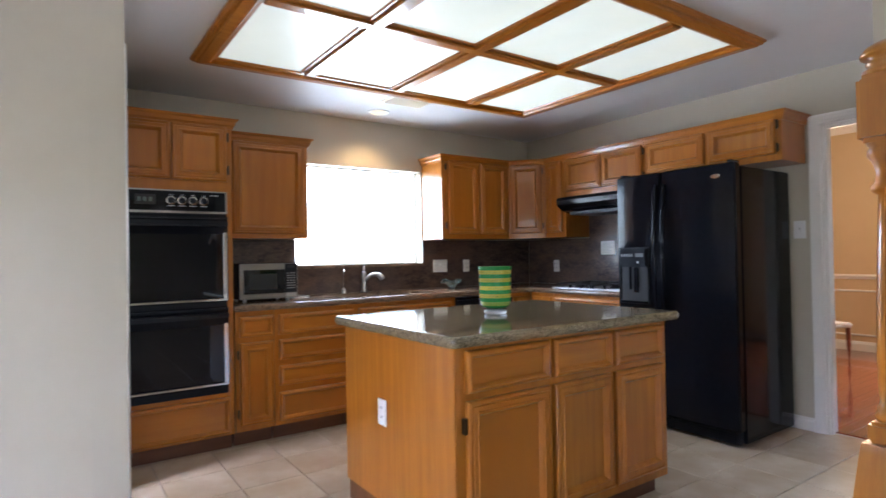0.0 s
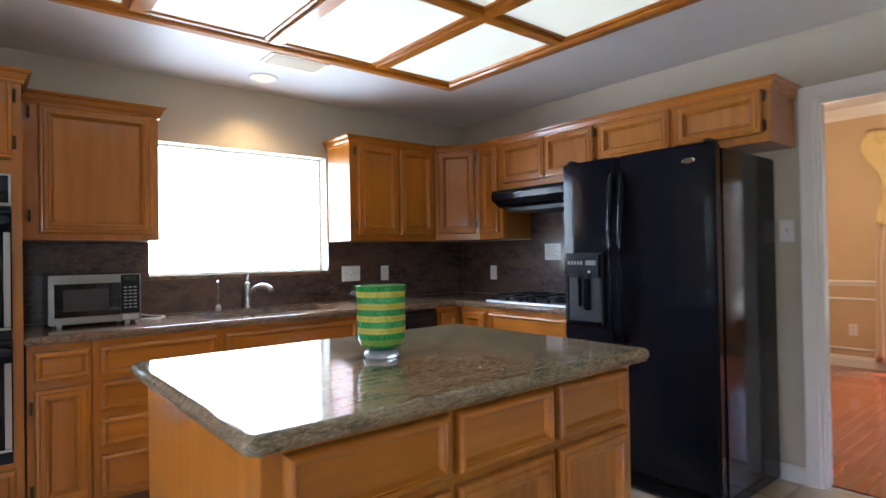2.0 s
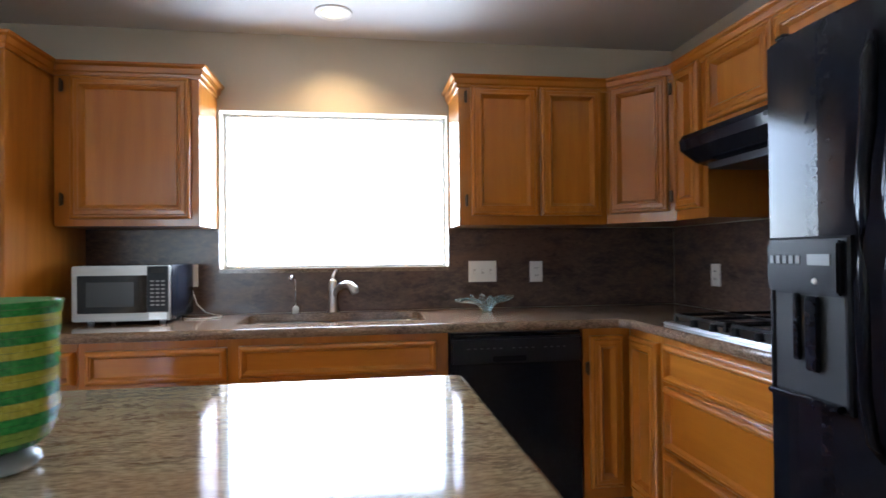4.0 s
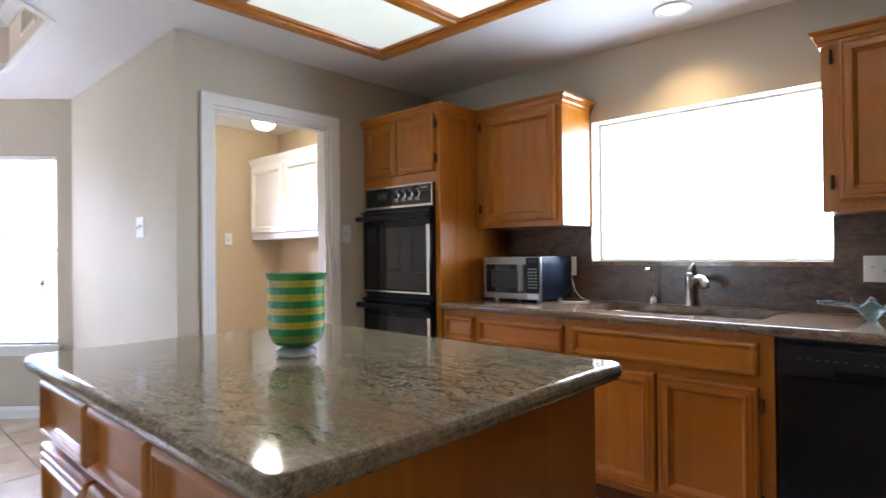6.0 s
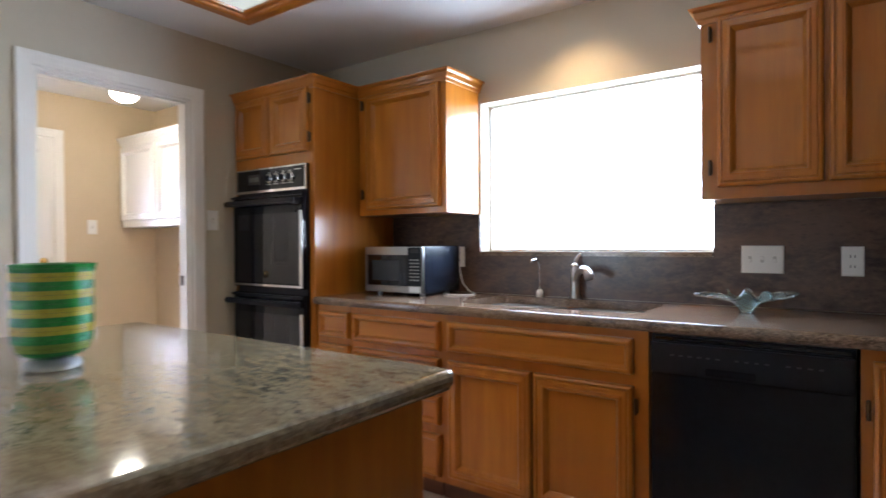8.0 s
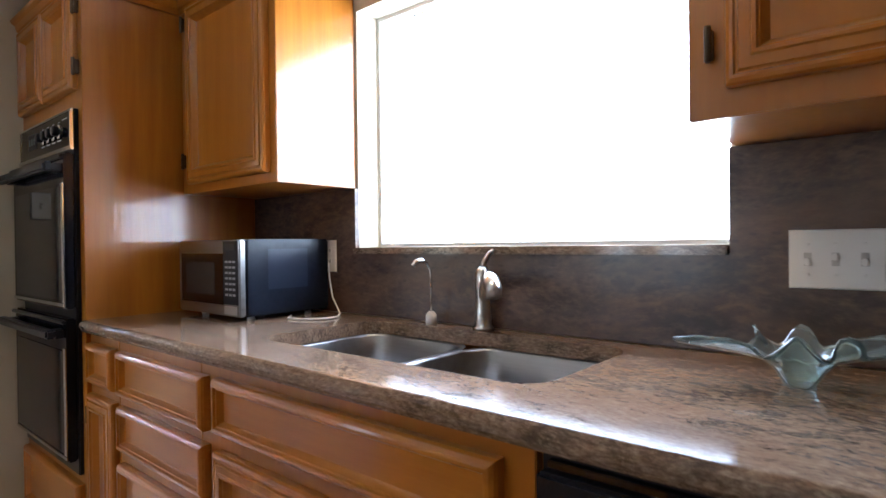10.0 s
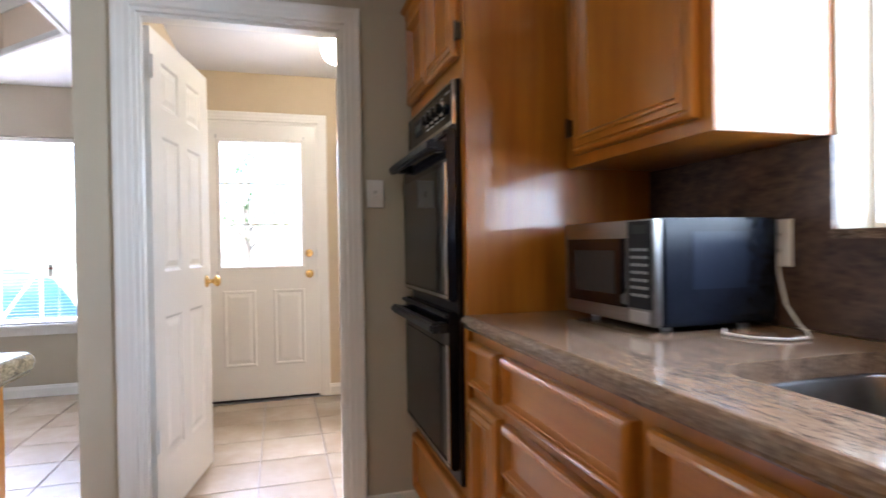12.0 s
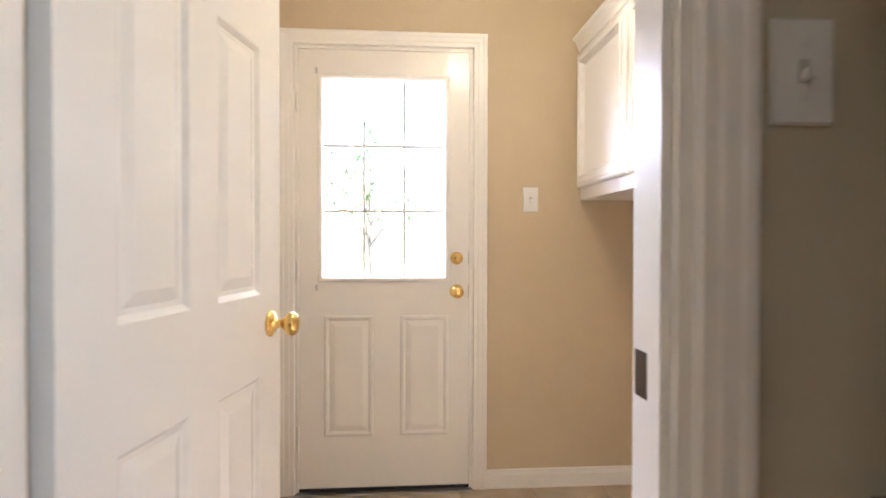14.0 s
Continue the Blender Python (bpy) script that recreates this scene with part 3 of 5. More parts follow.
cabinet("base_cabinet", pose(5.045, NY - 0.003, 0), 0.228, BD, 0, BT, "narrow oak corner panel beside the dishwasher", doors=[(0.03, 0.155, 0.16, 0.69)], hinges=[(0.018, 0.70)], toe=True, group="base cabinets")
RD = EX - 5.275 - 0.004
cabinet("base_cabinet", pose(EX - 0.004, 3.712, 0, 0, 0, -90), 0.29, RD, 0, BT, "narrow oak base cabinet in the corner", doors=[(0.035, 0.155, 0.235, 0.69)], toe=True, group="base cabinets")
cabinet("base_cabinet", pose(EX - 0.004, 3.420, 0, 0, 0, -90), 0.755, RD, 0, BT, "oak base cabinet with wide drawers under the cooktop", drawers=[(0.03, 0.70, 0.68, 0.15), (0.03, 0.43, 0.68, 0.25), (0.03, 0.14, 0.68, 0.27)], toe=True, group="base cabinets")

# granite worktop along both walls, with a hole for the sink
CT0, CT1 = 0.88, 0.92
SX0, SX1, SY0, SY1 = 3.49, 4.35, 3.845, 4.272


def rounded(x0, x1, y0, y1, r, n=6):
    pts = []
    for cx, cy, a in ((x1 - r, y1 - r, 0), (x0 + r, y1 - r, 90), (x0 + r, y0 + r, 180), (x1 - r, y0 + r, 270)):
        for k in range(n + 1):
            t = radians(a + 90 * k / n)
            pts.append((cx + r * math.cos(t), cy + r * math.sin(t)))
    return pts


def slab(outline, z0, z1, r=0.016, hole=None):
    """A stone slab with a rounded edge on a flat outline (counter-clockwise), with a hole."""
    bm = bmesh.new()
    c = [Vector((x, y, 0)) for x, y in outline]
    steps = [(0.5 * r, z0)] + [(r * (1 - math.cos(radians(a))), z0 + (z1 - z0) * 0.5 + (z1 - z0) * 0.5 * math.sin(radians(a))) for a in (-60, -30, 0, 25, 50, 70, 90)]
    rows = []
    for inset, z in steps:
        row = []
        for k in range(len(c)):
            d1 = (c[k] - c[k - 1]).normalized()
            d2 = (c[(k + 1) % len(c)] - c[k]).normalized()
            n1, n2 = Vector((-d1.y, d1.x, 0)), Vector((-d2.y, d2.x, 0))
            s = n1 + n2
            s = s / max(s.dot(n1), 0.3)
            row.append(bm.verts.new((c[k].x + s.x * inset, c[k].y + s.y * inset, z)))
        rows.append(row)
    for p, q in zip(rows, rows[1:]):
        for k in range(len(c)):
            n = (k + 1) % len(c)
            bm.faces.new((p[k], p[n], q[n], q[k]))
    if not hole:
        bm.faces.new(rows[0][::-1])
        bm.faces.new(rows[-1])
        return bm
    for row, z in ((rows[0], z0), (rows[-1], z1)):
        ring = [bm.verts.new((x, y, z)) for x, y in hole]
        es = [bm.edges.get((row[k], row[(k + 1) % len(row)])) for k in range(len(row))]
        es += [bm.edges.new((ring[k], ring[(k + 1) % len(ring)])) for k in range(len(ring))]
        bmesh.ops.triangle_fill(bm, use_beauty=True, edges=es)
        if z == z0:
            first = ring
    for k in range(len(hole)):
        n = (k + 1) % len(hole)
        bm.faces.new((first[k], first[n], ring[n], ring[k]))
    return bm


WORK = [(2.659, 3.68), (5.205, 3.68), (5.245, 3.64), (5.245, 2.655), (EX - 0.022, 2.655), (EX - 0.022, NY - 0.022), (2.659, NY - 0.022)]
solid("worktop", slab(WORK, CT0, CT1, 0.014, rounded(SX0, SX1, SY0, SY1, 0.07)), GRANITE, "polished brown granite worktop with the sink cut in", "worktop", smooth=False)
stone = structure("backsplash_north", box(2.659, WIN[0], NY - 0.018, NY - 0.001, CT1, 1.366), STONE, "dark brown stone backsplash under the wall cabinets", "backsplash")
part("stone_panel", box(WIN[0], WIN[1], NY - 0.018, NY - 0.001, CT1, WIN[2] - 0.022), STONE, stone)
part("stone_panel", box(WIN[1], EX - 0.02, NY - 0.018, NY - 0.001, CT1, 1.366), STONE, stone)
stone = structure("backsplash_east", box(EX - 0.018, EX - 0.001, 3.532, NY - 0.018, CT1, 1.366), STONE, "brown stone backsplash behind the cooktop", "backsplash")
part("stone_panel", box(EX - 0.018, EX - 0.001, 2.64, 3.532, CT1, 1.735), STONE, stone)

# ---- island ----
isl = thing("kitchen_island", pose(2.93, 1.66, 0), "oak kitchen island with drawers and a plain end", "island")
IW, IDp = 1.315, 0.95
part("body", box(0, IW, 0, IDp, 0.10, BT, 0.003), OAK, isl)
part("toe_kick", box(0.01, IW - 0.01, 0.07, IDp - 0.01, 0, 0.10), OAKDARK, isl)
for x, w in ((0.045, 0.435), (0.505, 0.375), (0.905, 0.365)):
    d = part("drawer", rings(bmesh.new(), w, 0.16, DRAWER_STEPS), OAKH, isl)
    d.location = (x, -0.001, 0.70)
    d = part("door", rings(bmesh.new(), w, 0.52, DOOR_STEPS), OAK, isl)
    d.location = (x, -0.001, 0.15)
for z in (0.24, 0.58):
    hg = part("hinge", box(-0.008, 0.006, -0.022, 0.0, -0.03, 0.03, 0.002), HINGE, isl)
    hg.location = (0.036, 0, z)
it = solid("island_top", slab(rounded(2.882, 4.312, 1.606, 2.660, 0.035, 5)[::1], CT0, CT1 + 0.002, 0.018), ISLAND_GRANITE, "polished green-brown granite island top", "worktop")

# ---- ceiling light box ----
lb = thing("ceiling_light", pose(0, 0, 0), "oak-framed luminous ceiling light with eight panels", "ceiling light")
LX0, LX1, LY0, LY1 = 2.378, 5.042, 1.507, 3.508
part("frame", sweep([(0.0, 0.0), (0.0, -0.013), (-0.008, -0.016), (-0.014, -0.027), (-0.028, -0.030), (-0.034, -0.038), (-0.088, -0.042), (-0.100, -0.036), (-0.106, -0.027), (-0.124, -0.023), (-0.130, -0.008), (-0.130, 0.0)], [(LX0, LY0, H), (LX1, LY0, H), (LX1, LY1, H), (LX0, LY1, H)], True), OAKH, lb)
lxs = [LX0 + 0.130, 3.060, 3.712, 4.372, LX1 - 0.130]
lym, hb = 2.475, 0.060
bars = ([(x - hb, x + hb, LY0 + 0.130, LY1 - 0.130) for x in lxs[1:4]])
for a, b, c, d in bars:
    bb = box(a, b, c, d, H - 0.022, H - 0.004, 0.004)
    part("bar", bx(bb, a + 0.026, b - 0.026, c, d, H - 0.036, H - 0.0215, 0.004), OAK, lb)
for k in range(4):
    a, b = lxs[k] + (hb if k else 0), lxs[k + 1] - (hb if k < 3 else 0)
    bb = box(a, b, lym - hb, lym + hb, H - 0.022, H - 0.004, 0.004)
    part("bar", bx(bb, a - (0.034 if k else 0), b + (0.034 if k < 3 else 0), lym - 0.034, lym + 0.034, H - 0.0355, H - 0.0215, 0.004), OAKH, lb)
for k in range(4):
    for c, d in ((LY0 + 0.130, lym - hb), (lym + hb, LY1 - 0.130)):
        part("diffuser", box(lxs[k] + (hb if k else 0), lxs[k + 1] - (hb if k < 3 else 0), c, d, H - 0.012, H - 0.006), PANEL, lb)

# ---- double oven ----
ov = thing("double_oven", pose(WX + 0.003 + oven_w / 2, 3.705, -0.035), "black built-in double wall oven with chrome trim", "oven")
OW = 0.636
b = bmesh.new()
bx(b, -OW / 2, OW / 2, -0.018, 0.0, 0.41, 1.684, 0.003)
part("housing", b, BLACKPL, ov)
b = bmesh.new()
for a in ((-OW / 2, OW / 2, -0.026, -0.019, 1.676, 1.684), (-OW / 2, OW / 2, -0.030, -0.019, 1.542, 1.556), (-OW / 2, -OW / 2 + 0.010, -0.026, -0.019, 1.556, 1.676), (OW / 2 - 0.010, OW / 2, -0.030, -0.019, 1.556, 1.676)):
    bx(b, *a, 0.001)
part("chrome_trim", b, CHROME, ov, "chrome trim strips")
cp = part("control_panel", box(-OW / 2 + 0.011, OW / 2 - 0.011, -0.023, -0.0185, 1.557, 1.675), BLACKGLASS, ov, "glossy black control panel")
for k in range(4):
    kn = part("knob", lathe([(0.018, 0.004), (0.018, 0.020), (0.015, 0.024), (0.006, 0.025)], 20, Matrix.Rotation(radians(90), 4, "X")), BLACKPL, cp)
    kn.location = (-0.005 + 0.062 * k, -0.0235, 1.62)
    kr = part("dial_ring", lathe([(0.026, 0.0), (0.026, 0.004), (0.021, 0.006), (0.0185, 0.004)], 24, Matrix.Rotation(radians(90), 4, "X")), CHROME, cp, "chrome dial ring")
    kr.location = (-0.005 + 0.062 * k, -0.0235, 1.62)
part("clock", box(-0.20, -0.09, -0.0245, -0.0232, 1.592, 1.652), SLOT, cp)
b = bmesh.new()
for k in range(3):
    bx(b, -0.185 + 0.03 * k, -0.168 + 0.03 * k, -0.0253, -0.0247, 1.609, 1.635)
part("clock_digits", b, mat("clock_segments", (0.10, 0.13, 0.12), 0.4), cp)
for k in range(4):
    part("mark", box(-0.025 + 0.062 * k, 0.015 + 0.062 * k, -0.0242, -0.0234, 1.585, 1.588), PLATE, cp)
    part("mark", box(-0.015 + 0.062 * k, 0.005 + 0.062 * k, -0.0242, -0.0234, 1.652, 1.654), PLATE, cp)
part("mark", box(0.215, 0.27, -0.0242, -0.0234, 1.655, 1.658), PLATE, cp)
for z0, z1, hz in ((0.990, 1.53, 1.475), (0.462, 0.958, 0.905)):
    d = part("oven_door", box(-OW / 2, OW / 2, -0.050, -0.019, z0, z1, 0.006), BLACK, ov)
    part("glass", box(-OW / 2 + 0.045, OW / 2 - 0.035, -0.0535, -0.0505, z0 + 0.03, hz - 0.06), BLACKGLASS, d)
    b = bmesh.new()
    bx(b, -OW / 2 + 0.01, OW / 2 - 0.005, -0.054, -0.050, z0 + 0.008, z0 + 0.020, 0.001)
    bx(b, OW / 2 - 0.030, OW / 2 - 0.006, -0.054, -0.0505, z0 + 0.022, hz - 0.05, 0.001)
    part("trim", b, CHROME, d, "chrome door trim")
    b = bmesh.new()
    bx(b, -OW / 2 - 0.015, OW / 2 - 0.01, -0.108, -0.076, hz - 0.012, hz + 0.020, 0.007)
    for x in (-OW / 2 + 0.02, OW / 2 - 0.07):
        bx(b, x, x + 0.05, -0.080, -0.049, hz - 0.014, hz + 0.018, 0.004)
    part("handle", b, BLACKPL, d)
    part("vent_lip", box(-OW / 2 - 0.008, OW / 2, -0.062, -0.049, hz + 0.034, hz + 0.048, 0.003), BLACKPL, d)

# ---- microwave ----
mw = thing("microwave", pose(2.772, 3.984, 0.92), "steel and black countertop microwave oven", "microwave")
part("case", box(0, 0.415, 0.012, 0.345, 0.014, 0.268, 0.006), mat("blue_black_case", (0.006, 0.008, 0.013), 0.24, color2=(0.008, 0.010, 0.016), scale=60, bump=0.05, bump_scale=220, spec=0.3), mw)
for x in (0.05, 0.36):
    for y in (0.06, 0.29):
        ft = part("foot", lathe([(0.013, 0), (0.011, 0.014)], 10), PLATE, mw)
        ft.location = (x, y, 0)
b = bmesh.new()
bx(b, 0, 0.415, -0.012, 0.011, 0.016, 0.266, 0.004)
part("front", b, mat("dark_steel", (0.24, 0.225, 0.21), 0.30, 1.0, color2=(0.30, 0.285, 0.27), scale=60, stretch=(0.05, 1, 1), rough_var=0.06), mw, "brushed steel front")
dw_ = part("window", box(0.024, 0.317, -0.0145, -0.0125, 0.052, 0.222), BLACKGLASS, mw, "dark glass door window")
part("screen", box(0.062, 0.262, -0.0152, -0.0147, 0.082, 0.192), mat("grey_mesh_screen", (0.030, 0.030, 0.031), 0.25), dw_, "grey mesh screen behind the glass")
part("keypad", box(0.318, 0.408, -0.0145, -0.0125, 0.055, 0.262), BLACKPL, mw)
KEYGREY = mat("pale_grey_key", (0.33, 0.33, 0.33), 0.5)
for r in range(7):
    for c in range(3):
        part("key", box(0.332 + 0.023 * c, 0.348 + 0.023 * c, -0.0158, -0.0147, 0.083 + 0.018 * r, 0.090 + 0.018 * r), KEYGREY, mw)
part("display", box(0.336, 0.392, -0.0158, -0.0147, 0.232, 0.253), SLOT, mw)
part("door_button", box(0.326, 0.402, -0.0175, -0.0125, 0.022, 0.050, 0.002), STEEL, mw)
part("side_recess", box(0.4152, 0.4175, 0.09, 0.25, 0.10, 0.235, 0.001), mat("pressed_panel", (0.012, 0.016, 0.026), 0.22), mw)
cord = solid("power_cord", tube([(3.192, 4.16, 0.9245), (3.24, 4.115, 0.924), (3.31, 4.125, 0.924), (3.355, 4.175, 0.924), (3.35, 4.235, 0.924), (3.30, 4.285, 0.926), (3.25, 4.318, 0.935), (3.205, 4.330, 0.975), (3.182, 4.336, 1.04), (3.170, 4.340, 1.10)], 0.0032, 8), PLATE, "white power cord lying on the worktop", "cord", smooth=True)

# ---- sink, faucet, dispenser ----
sink = thing("sink", pose(0, 0, 0), "undermounted steel double-bowl sink", "sink")


def basin(x0, x1, y0, y1, depth):
    bm = bmesh.new()
    rows = []
    for inset, z, r in ((-0.012, 0.8785, 0.09), (0.0, 0.8785, 0.085), (0.003, 0.872, 0.085), (0.012, 0.80, 0.08), (0.020, 0.72 + 0.18 - depth, 0.07), (0.045, 0.89 - depth, 0.06), (0.10, 0.885 - depth, 0.03)):
        rows.append([bm.verts.new((x, y, z)) for x, y in rounded(x0 + inset, x1 - inset, y0 + inset, y1 - inset, max(r, 0.01), 6)])
    for p, q in zip(rows, rows[1:]):
        for k in range(len(p)):
            n = (k + 1) % len(p)
            bm.faces.new((p[k], p[n], q[n], q[k]))
    bm.faces.new(rows[-1])
    return bm


SM = 3.90
SINKSTEEL = mat("sink_steel", (0.30, 0.295, 0.29), 0.30, 1.0, color2=(0.37, 0.36, 0.355), scale=50, stretch=(0.06, 1, 1), rough_var=0.06)
for n, (x0, x1) in enumerate(((SX0 - 0.004, SM - 0.012), (SM + 0.012, SX1 + 0.004))):
    bw = part("bowl", basin(x0, x1, SY0 - 0.004, SY1 + 0.004, 0.20), SINKSTEEL, sink, "brushed steel bowl", smooth=True)
    dr = part("drain", lathe([(0.042, 0.0), (0.042, 0.003), (0.032, 0.004), (0.028, 0.001), (0.010, 0.001)], 20), CHROME, bw)
    dr.location = ((x0 + x1) / 2, (SY0 + SY1) / 2, 0.696)
part("divider", box(SM - 0.013, SM + 0.013, SY0, SY1, 0.8605, 0.8705, 0.004), STEEL, sink)

fa = thing("faucet", pose(3.898, 4.312, 0.92, 0, 0, 43), "brushed nickel single-lever kitchen faucet", "faucet")
part("base", lathe([(0.030, 0), (0.030, 0.006), (0.024, 0.014), (0.021, 0.06), (0.020, 0.11), (0.023, 0.125), (0.023, 0.150), (0.021, 0.165), (0.012, 0.178)], 20), STEEL, fa, smooth=True)
part("spout", tube([(0, -0.005, 0.085), (0.001, -0.025, 0.118), (0.003, -0.060, 0.143), (0.005, -0.098, 0.152), (0.007, -0.130, 0.147), (0.008, -0.155, 0.130), (0.009, -0.166, 0.108)], 0.014, 14, [0.014, 0.014, 0.016, 0.019, 0.021, 0.023, 0.021]), STEEL, fa, smooth=True)
part("lever", tube([(0, 0, 0.17), (0.006, 0.003, 0.195), (0.020, 0.006, 0.215), (0.038, 0.008, 0.228), (0.052, 0.008, 0.232)], 0.006, 10, [0.010, 0.008, 0.007, 0.007, 0.004]), STEEL, fa, smooth=True)
sd = thing("water_tap", pose(3.705, 4.308, 0.92), "slim curved filtered-water tap with a white base", "tap")
part("base", lathe([(0.017, 0), (0.017, 0.028), (0.013, 0.034), (0.008, 0.04)], 16), PLATE, sd, "white plastic base", smooth=True)
part("spout", tube([(0, 0, 0.036), (0, 0, 0.12), (0, -0.002, 0.165), (-0.004, -0.012, 0.186), (-0.010, -0.030, 0.196), (-0.016, -0.048, 0.192), (-0.020, -0.058, 0.178)], 0.0045, 10, [0.0035, 0.0035, 0.004, 0.005, 0.007, 0.008, 0.008]), CHROME, sd, smooth=True)

# ---- dishwasher ----
dw = thing("dishwasher", pose(4.432, 3.715, 0), "black built-in dishwasher under the worktop", "dishwasher")
part("body", box(0.005, 0.603, 0.0, 0.55, 0.08, 0.872), BLACKPL, dw)
part("door", box(0.008, 0.600, -0.024, -0.001, 0.115, 0.735, 0.004), BLACK, dw)
cpn = part("control_panel", box(0.008, 0.600, -0.030, -0.001, 0.738, 0.852, 0.006), BLACKPL, dw)
part("handle", box(0.19, 0.34, -0.036, -0.0305, 0.748, 0.772, 0.003), BLACK, cpn)
part("top_strip", box(0.02, 0.59, -0.016, -0.002, 0.856, 0.866, 0.001), BLACKGLASS, dw, "thin glossy black strip above the door")
for k in range(16):
    if k not in (6, 11):
        part("button", box(0.075 + 0.029 * k, 0.088 + 0.029 * k, -0.0312, -0.0302, 0.803, 0.808), mat("grey_print_mark", (0.045, 0.045, 0.05), 0.5) if k == 0 else bpy.data.materials["grey_print_mark"], cpn)
part("badge", box(0.29, 0.325, -0.0262, -0.0245, 0.158, 0.166), PLATE, dw)
part("toe_panel", box(0.008, 0.600, 0.04, 0.06, 0.0, 0.112), BLACKPL, dw)

# ---- cooker hood and cooktop ----
hd = thing("cooker_hood", pose(EX - 0.02, 3.50, 0, 0, 0, -90), "black under-cabinet cooker hood", "cooker hood")
b = bmesh.new()
prof = [(0.0, 1.738), (0.0, 1.60), (-0.28, 1.575), (-0.39, 1.60), (-0.465, 1.650), (-0.47, 1.690), (-0.455, 1.715), (-0.42, 1.722), (-0.335, 1.738)]
a = [b.verts.new((0.0, y, z)) for y, z in prof]
c = [b.verts.new((0.80, y, z)) for y, z in prof]
for k in range(len(prof)):
    n = (k + 1) % len(prof)
    b.faces.new((a[k], a[n], c[n], c[k]))
b.faces.new(a)
b.faces.new(c[::-1])
bmesh.ops.bevel(b, geom=[e for e in b.edges if abs(e.verts[0].co.x - e.verts[1].co.x) < 1e-6], offset=0.006, segments=2, affect="EDGES")
part("canopy", b, BLACK, hd)
b = bmesh.new()
bx(b, 0.10, 0.70, -0.40, -0.10, 1.560, 1.588, 0.003)
part("filter", b, BLACKPL, hd)
part("switch_strip", box(0.52, 0.70, -0.4735, -0.462, 1.676, 1.692, 0.002), BLACKPL, hd)

ct = thing("cooktop", pose(EX - 0.05, 3.47, 0.92, 0, 0, -90), "gas cooktop with black iron grates on a steel tray", "cooktop")
part("tray", box(0.0, 0.76, -0.54, -0.02, 0.0005, 0.012, 0.005), STEEL, ct)
for gx in (0.03, 0.395):
    b = bmesh.new()
    w, y0, y1 = 0.335, -0.50, -0.06
    for y in (y0, (y0 + y1) / 2, y1):
        bx(b, gx, gx + w, y - 0.006, y + 0.006, 0.036, 0.048, 0.002)
    for x in (gx + 0.006, gx + w / 2, gx + w - 0.006):
        bx(b, x - 0.006, x + 0.006, y0 + 0.008, y1 - 0.008, 0.0365, 0.0475, 0.002)
    for x in (gx + 0.006, gx + w - 0.006):
        for y in (y0, y1):
            bx(b, x - 0.007, x + 0.007, y - 0.007, y + 0.007, 0.012, 0.040)
    part("grate", b, IRON, ct)
    for y in (-0.39, -0.17):
        bu = part("burner", lathe([(0.050, 0.0), (0.048, 0.010), (0.036, 0.012), (0.036, 0.018), (0.0, 0.020)], 20), IRON, ct)
        bu.location = (gx + w / 2, y, 0.012)
for k in range(4):
    kn = part("knob", lathe([(0.018, 0), (0.018, 0.004), (0.014, 0.006), (0.013, 0.024), (0.010, 0.026)], 16), BLACKPL, ct)
    kn.location = (0.20 + 0.12 * k, -0.522, 0.012)

# ---- fridge ----
fg = thing("fridge", pose(EX - 0.03, 2.637, 0, 0, 0, -90), "black side-by-side fridge with a water dispenser", "fridge")
FRX = 0.885
part("body", box(0, FRX, -0.655, -0.03, 0.025, 1.745, 0.006), BLACK, fg)


def fridge_door(x0, x1):
    bm = bmesh.new()
    n = 10
    low = []
    high = []
    for k in range(n + 1):
        u = k / n
        x = x0 + (x1 - x0) * u
        y = -0.722 - 0.012 * (1 - (2 * u - 1) ** 2)
        low.append(bm.verts.new((x, y, 0.105)))
        high.append(bm.verts.new((x, y, 1.768)))
    bl = [bm.verts.new((x, -0.662, 0.105)) for x in (x0, x1)]
    bh = [bm.verts.new((x, -0.662, 1.768)) for x in (x0, x1)]
    for k in range(n):
        bm.faces.new((low[k], low[k + 1], high[k + 1], high[k]))
    bm.faces.new([bl[0], *low, bl[1]][::-1])
    bm.faces.new([bh[0], *high, bh[1]])
    bm.faces.new((bl[0], bh[0], high[0], low[0]))
    bm.faces.new((bl[1], low[-1], high[-1], bh[1]))
    bm.faces.new((bl[0], bl[1], bh[1], bh[0]))
    bmesh.ops.recalc_face_normals(bm, faces=bm.faces)
    sharp = [e for e in bm.edges if len(e.link_faces) == 2 and e.calc_face_angle() > 0.6]
    bmesh.ops.bevel(bm, geom=sharp, offset=0.009, segments=3, affect="EDGES")
    return bm


FS = 0.370
fz = part("freezer_door", fridge_door(0.002, FS - 0.003), BLACK, fg, smooth=False)
rf = part("fridge_door", fridge_door(FS + 0.003, FRX - 0.002), BLACK, fg, smooth=False)
for d, x in ((fz, FS - 0.032), (rf, FS + 0.032)):
    part("handle", tube([(x, -0.720, 0.78), (x, -0.752, 0.82), (x, -0.770, 0.92), (x, -0.774, 1.15), (x, -0.772, 1.30), (x, -0.764, 1.40), (x, -0.752, 1.48), (x, -0.745, 1.62), (x, -0.736, 1.68)], 0.014, 12, [0.012, 0.013, 0.014, 0.014, 0.014, 0.014, 0.017, 0.017, 0.010]), BLACK, d, "long curved glossy handle", smooth=True)
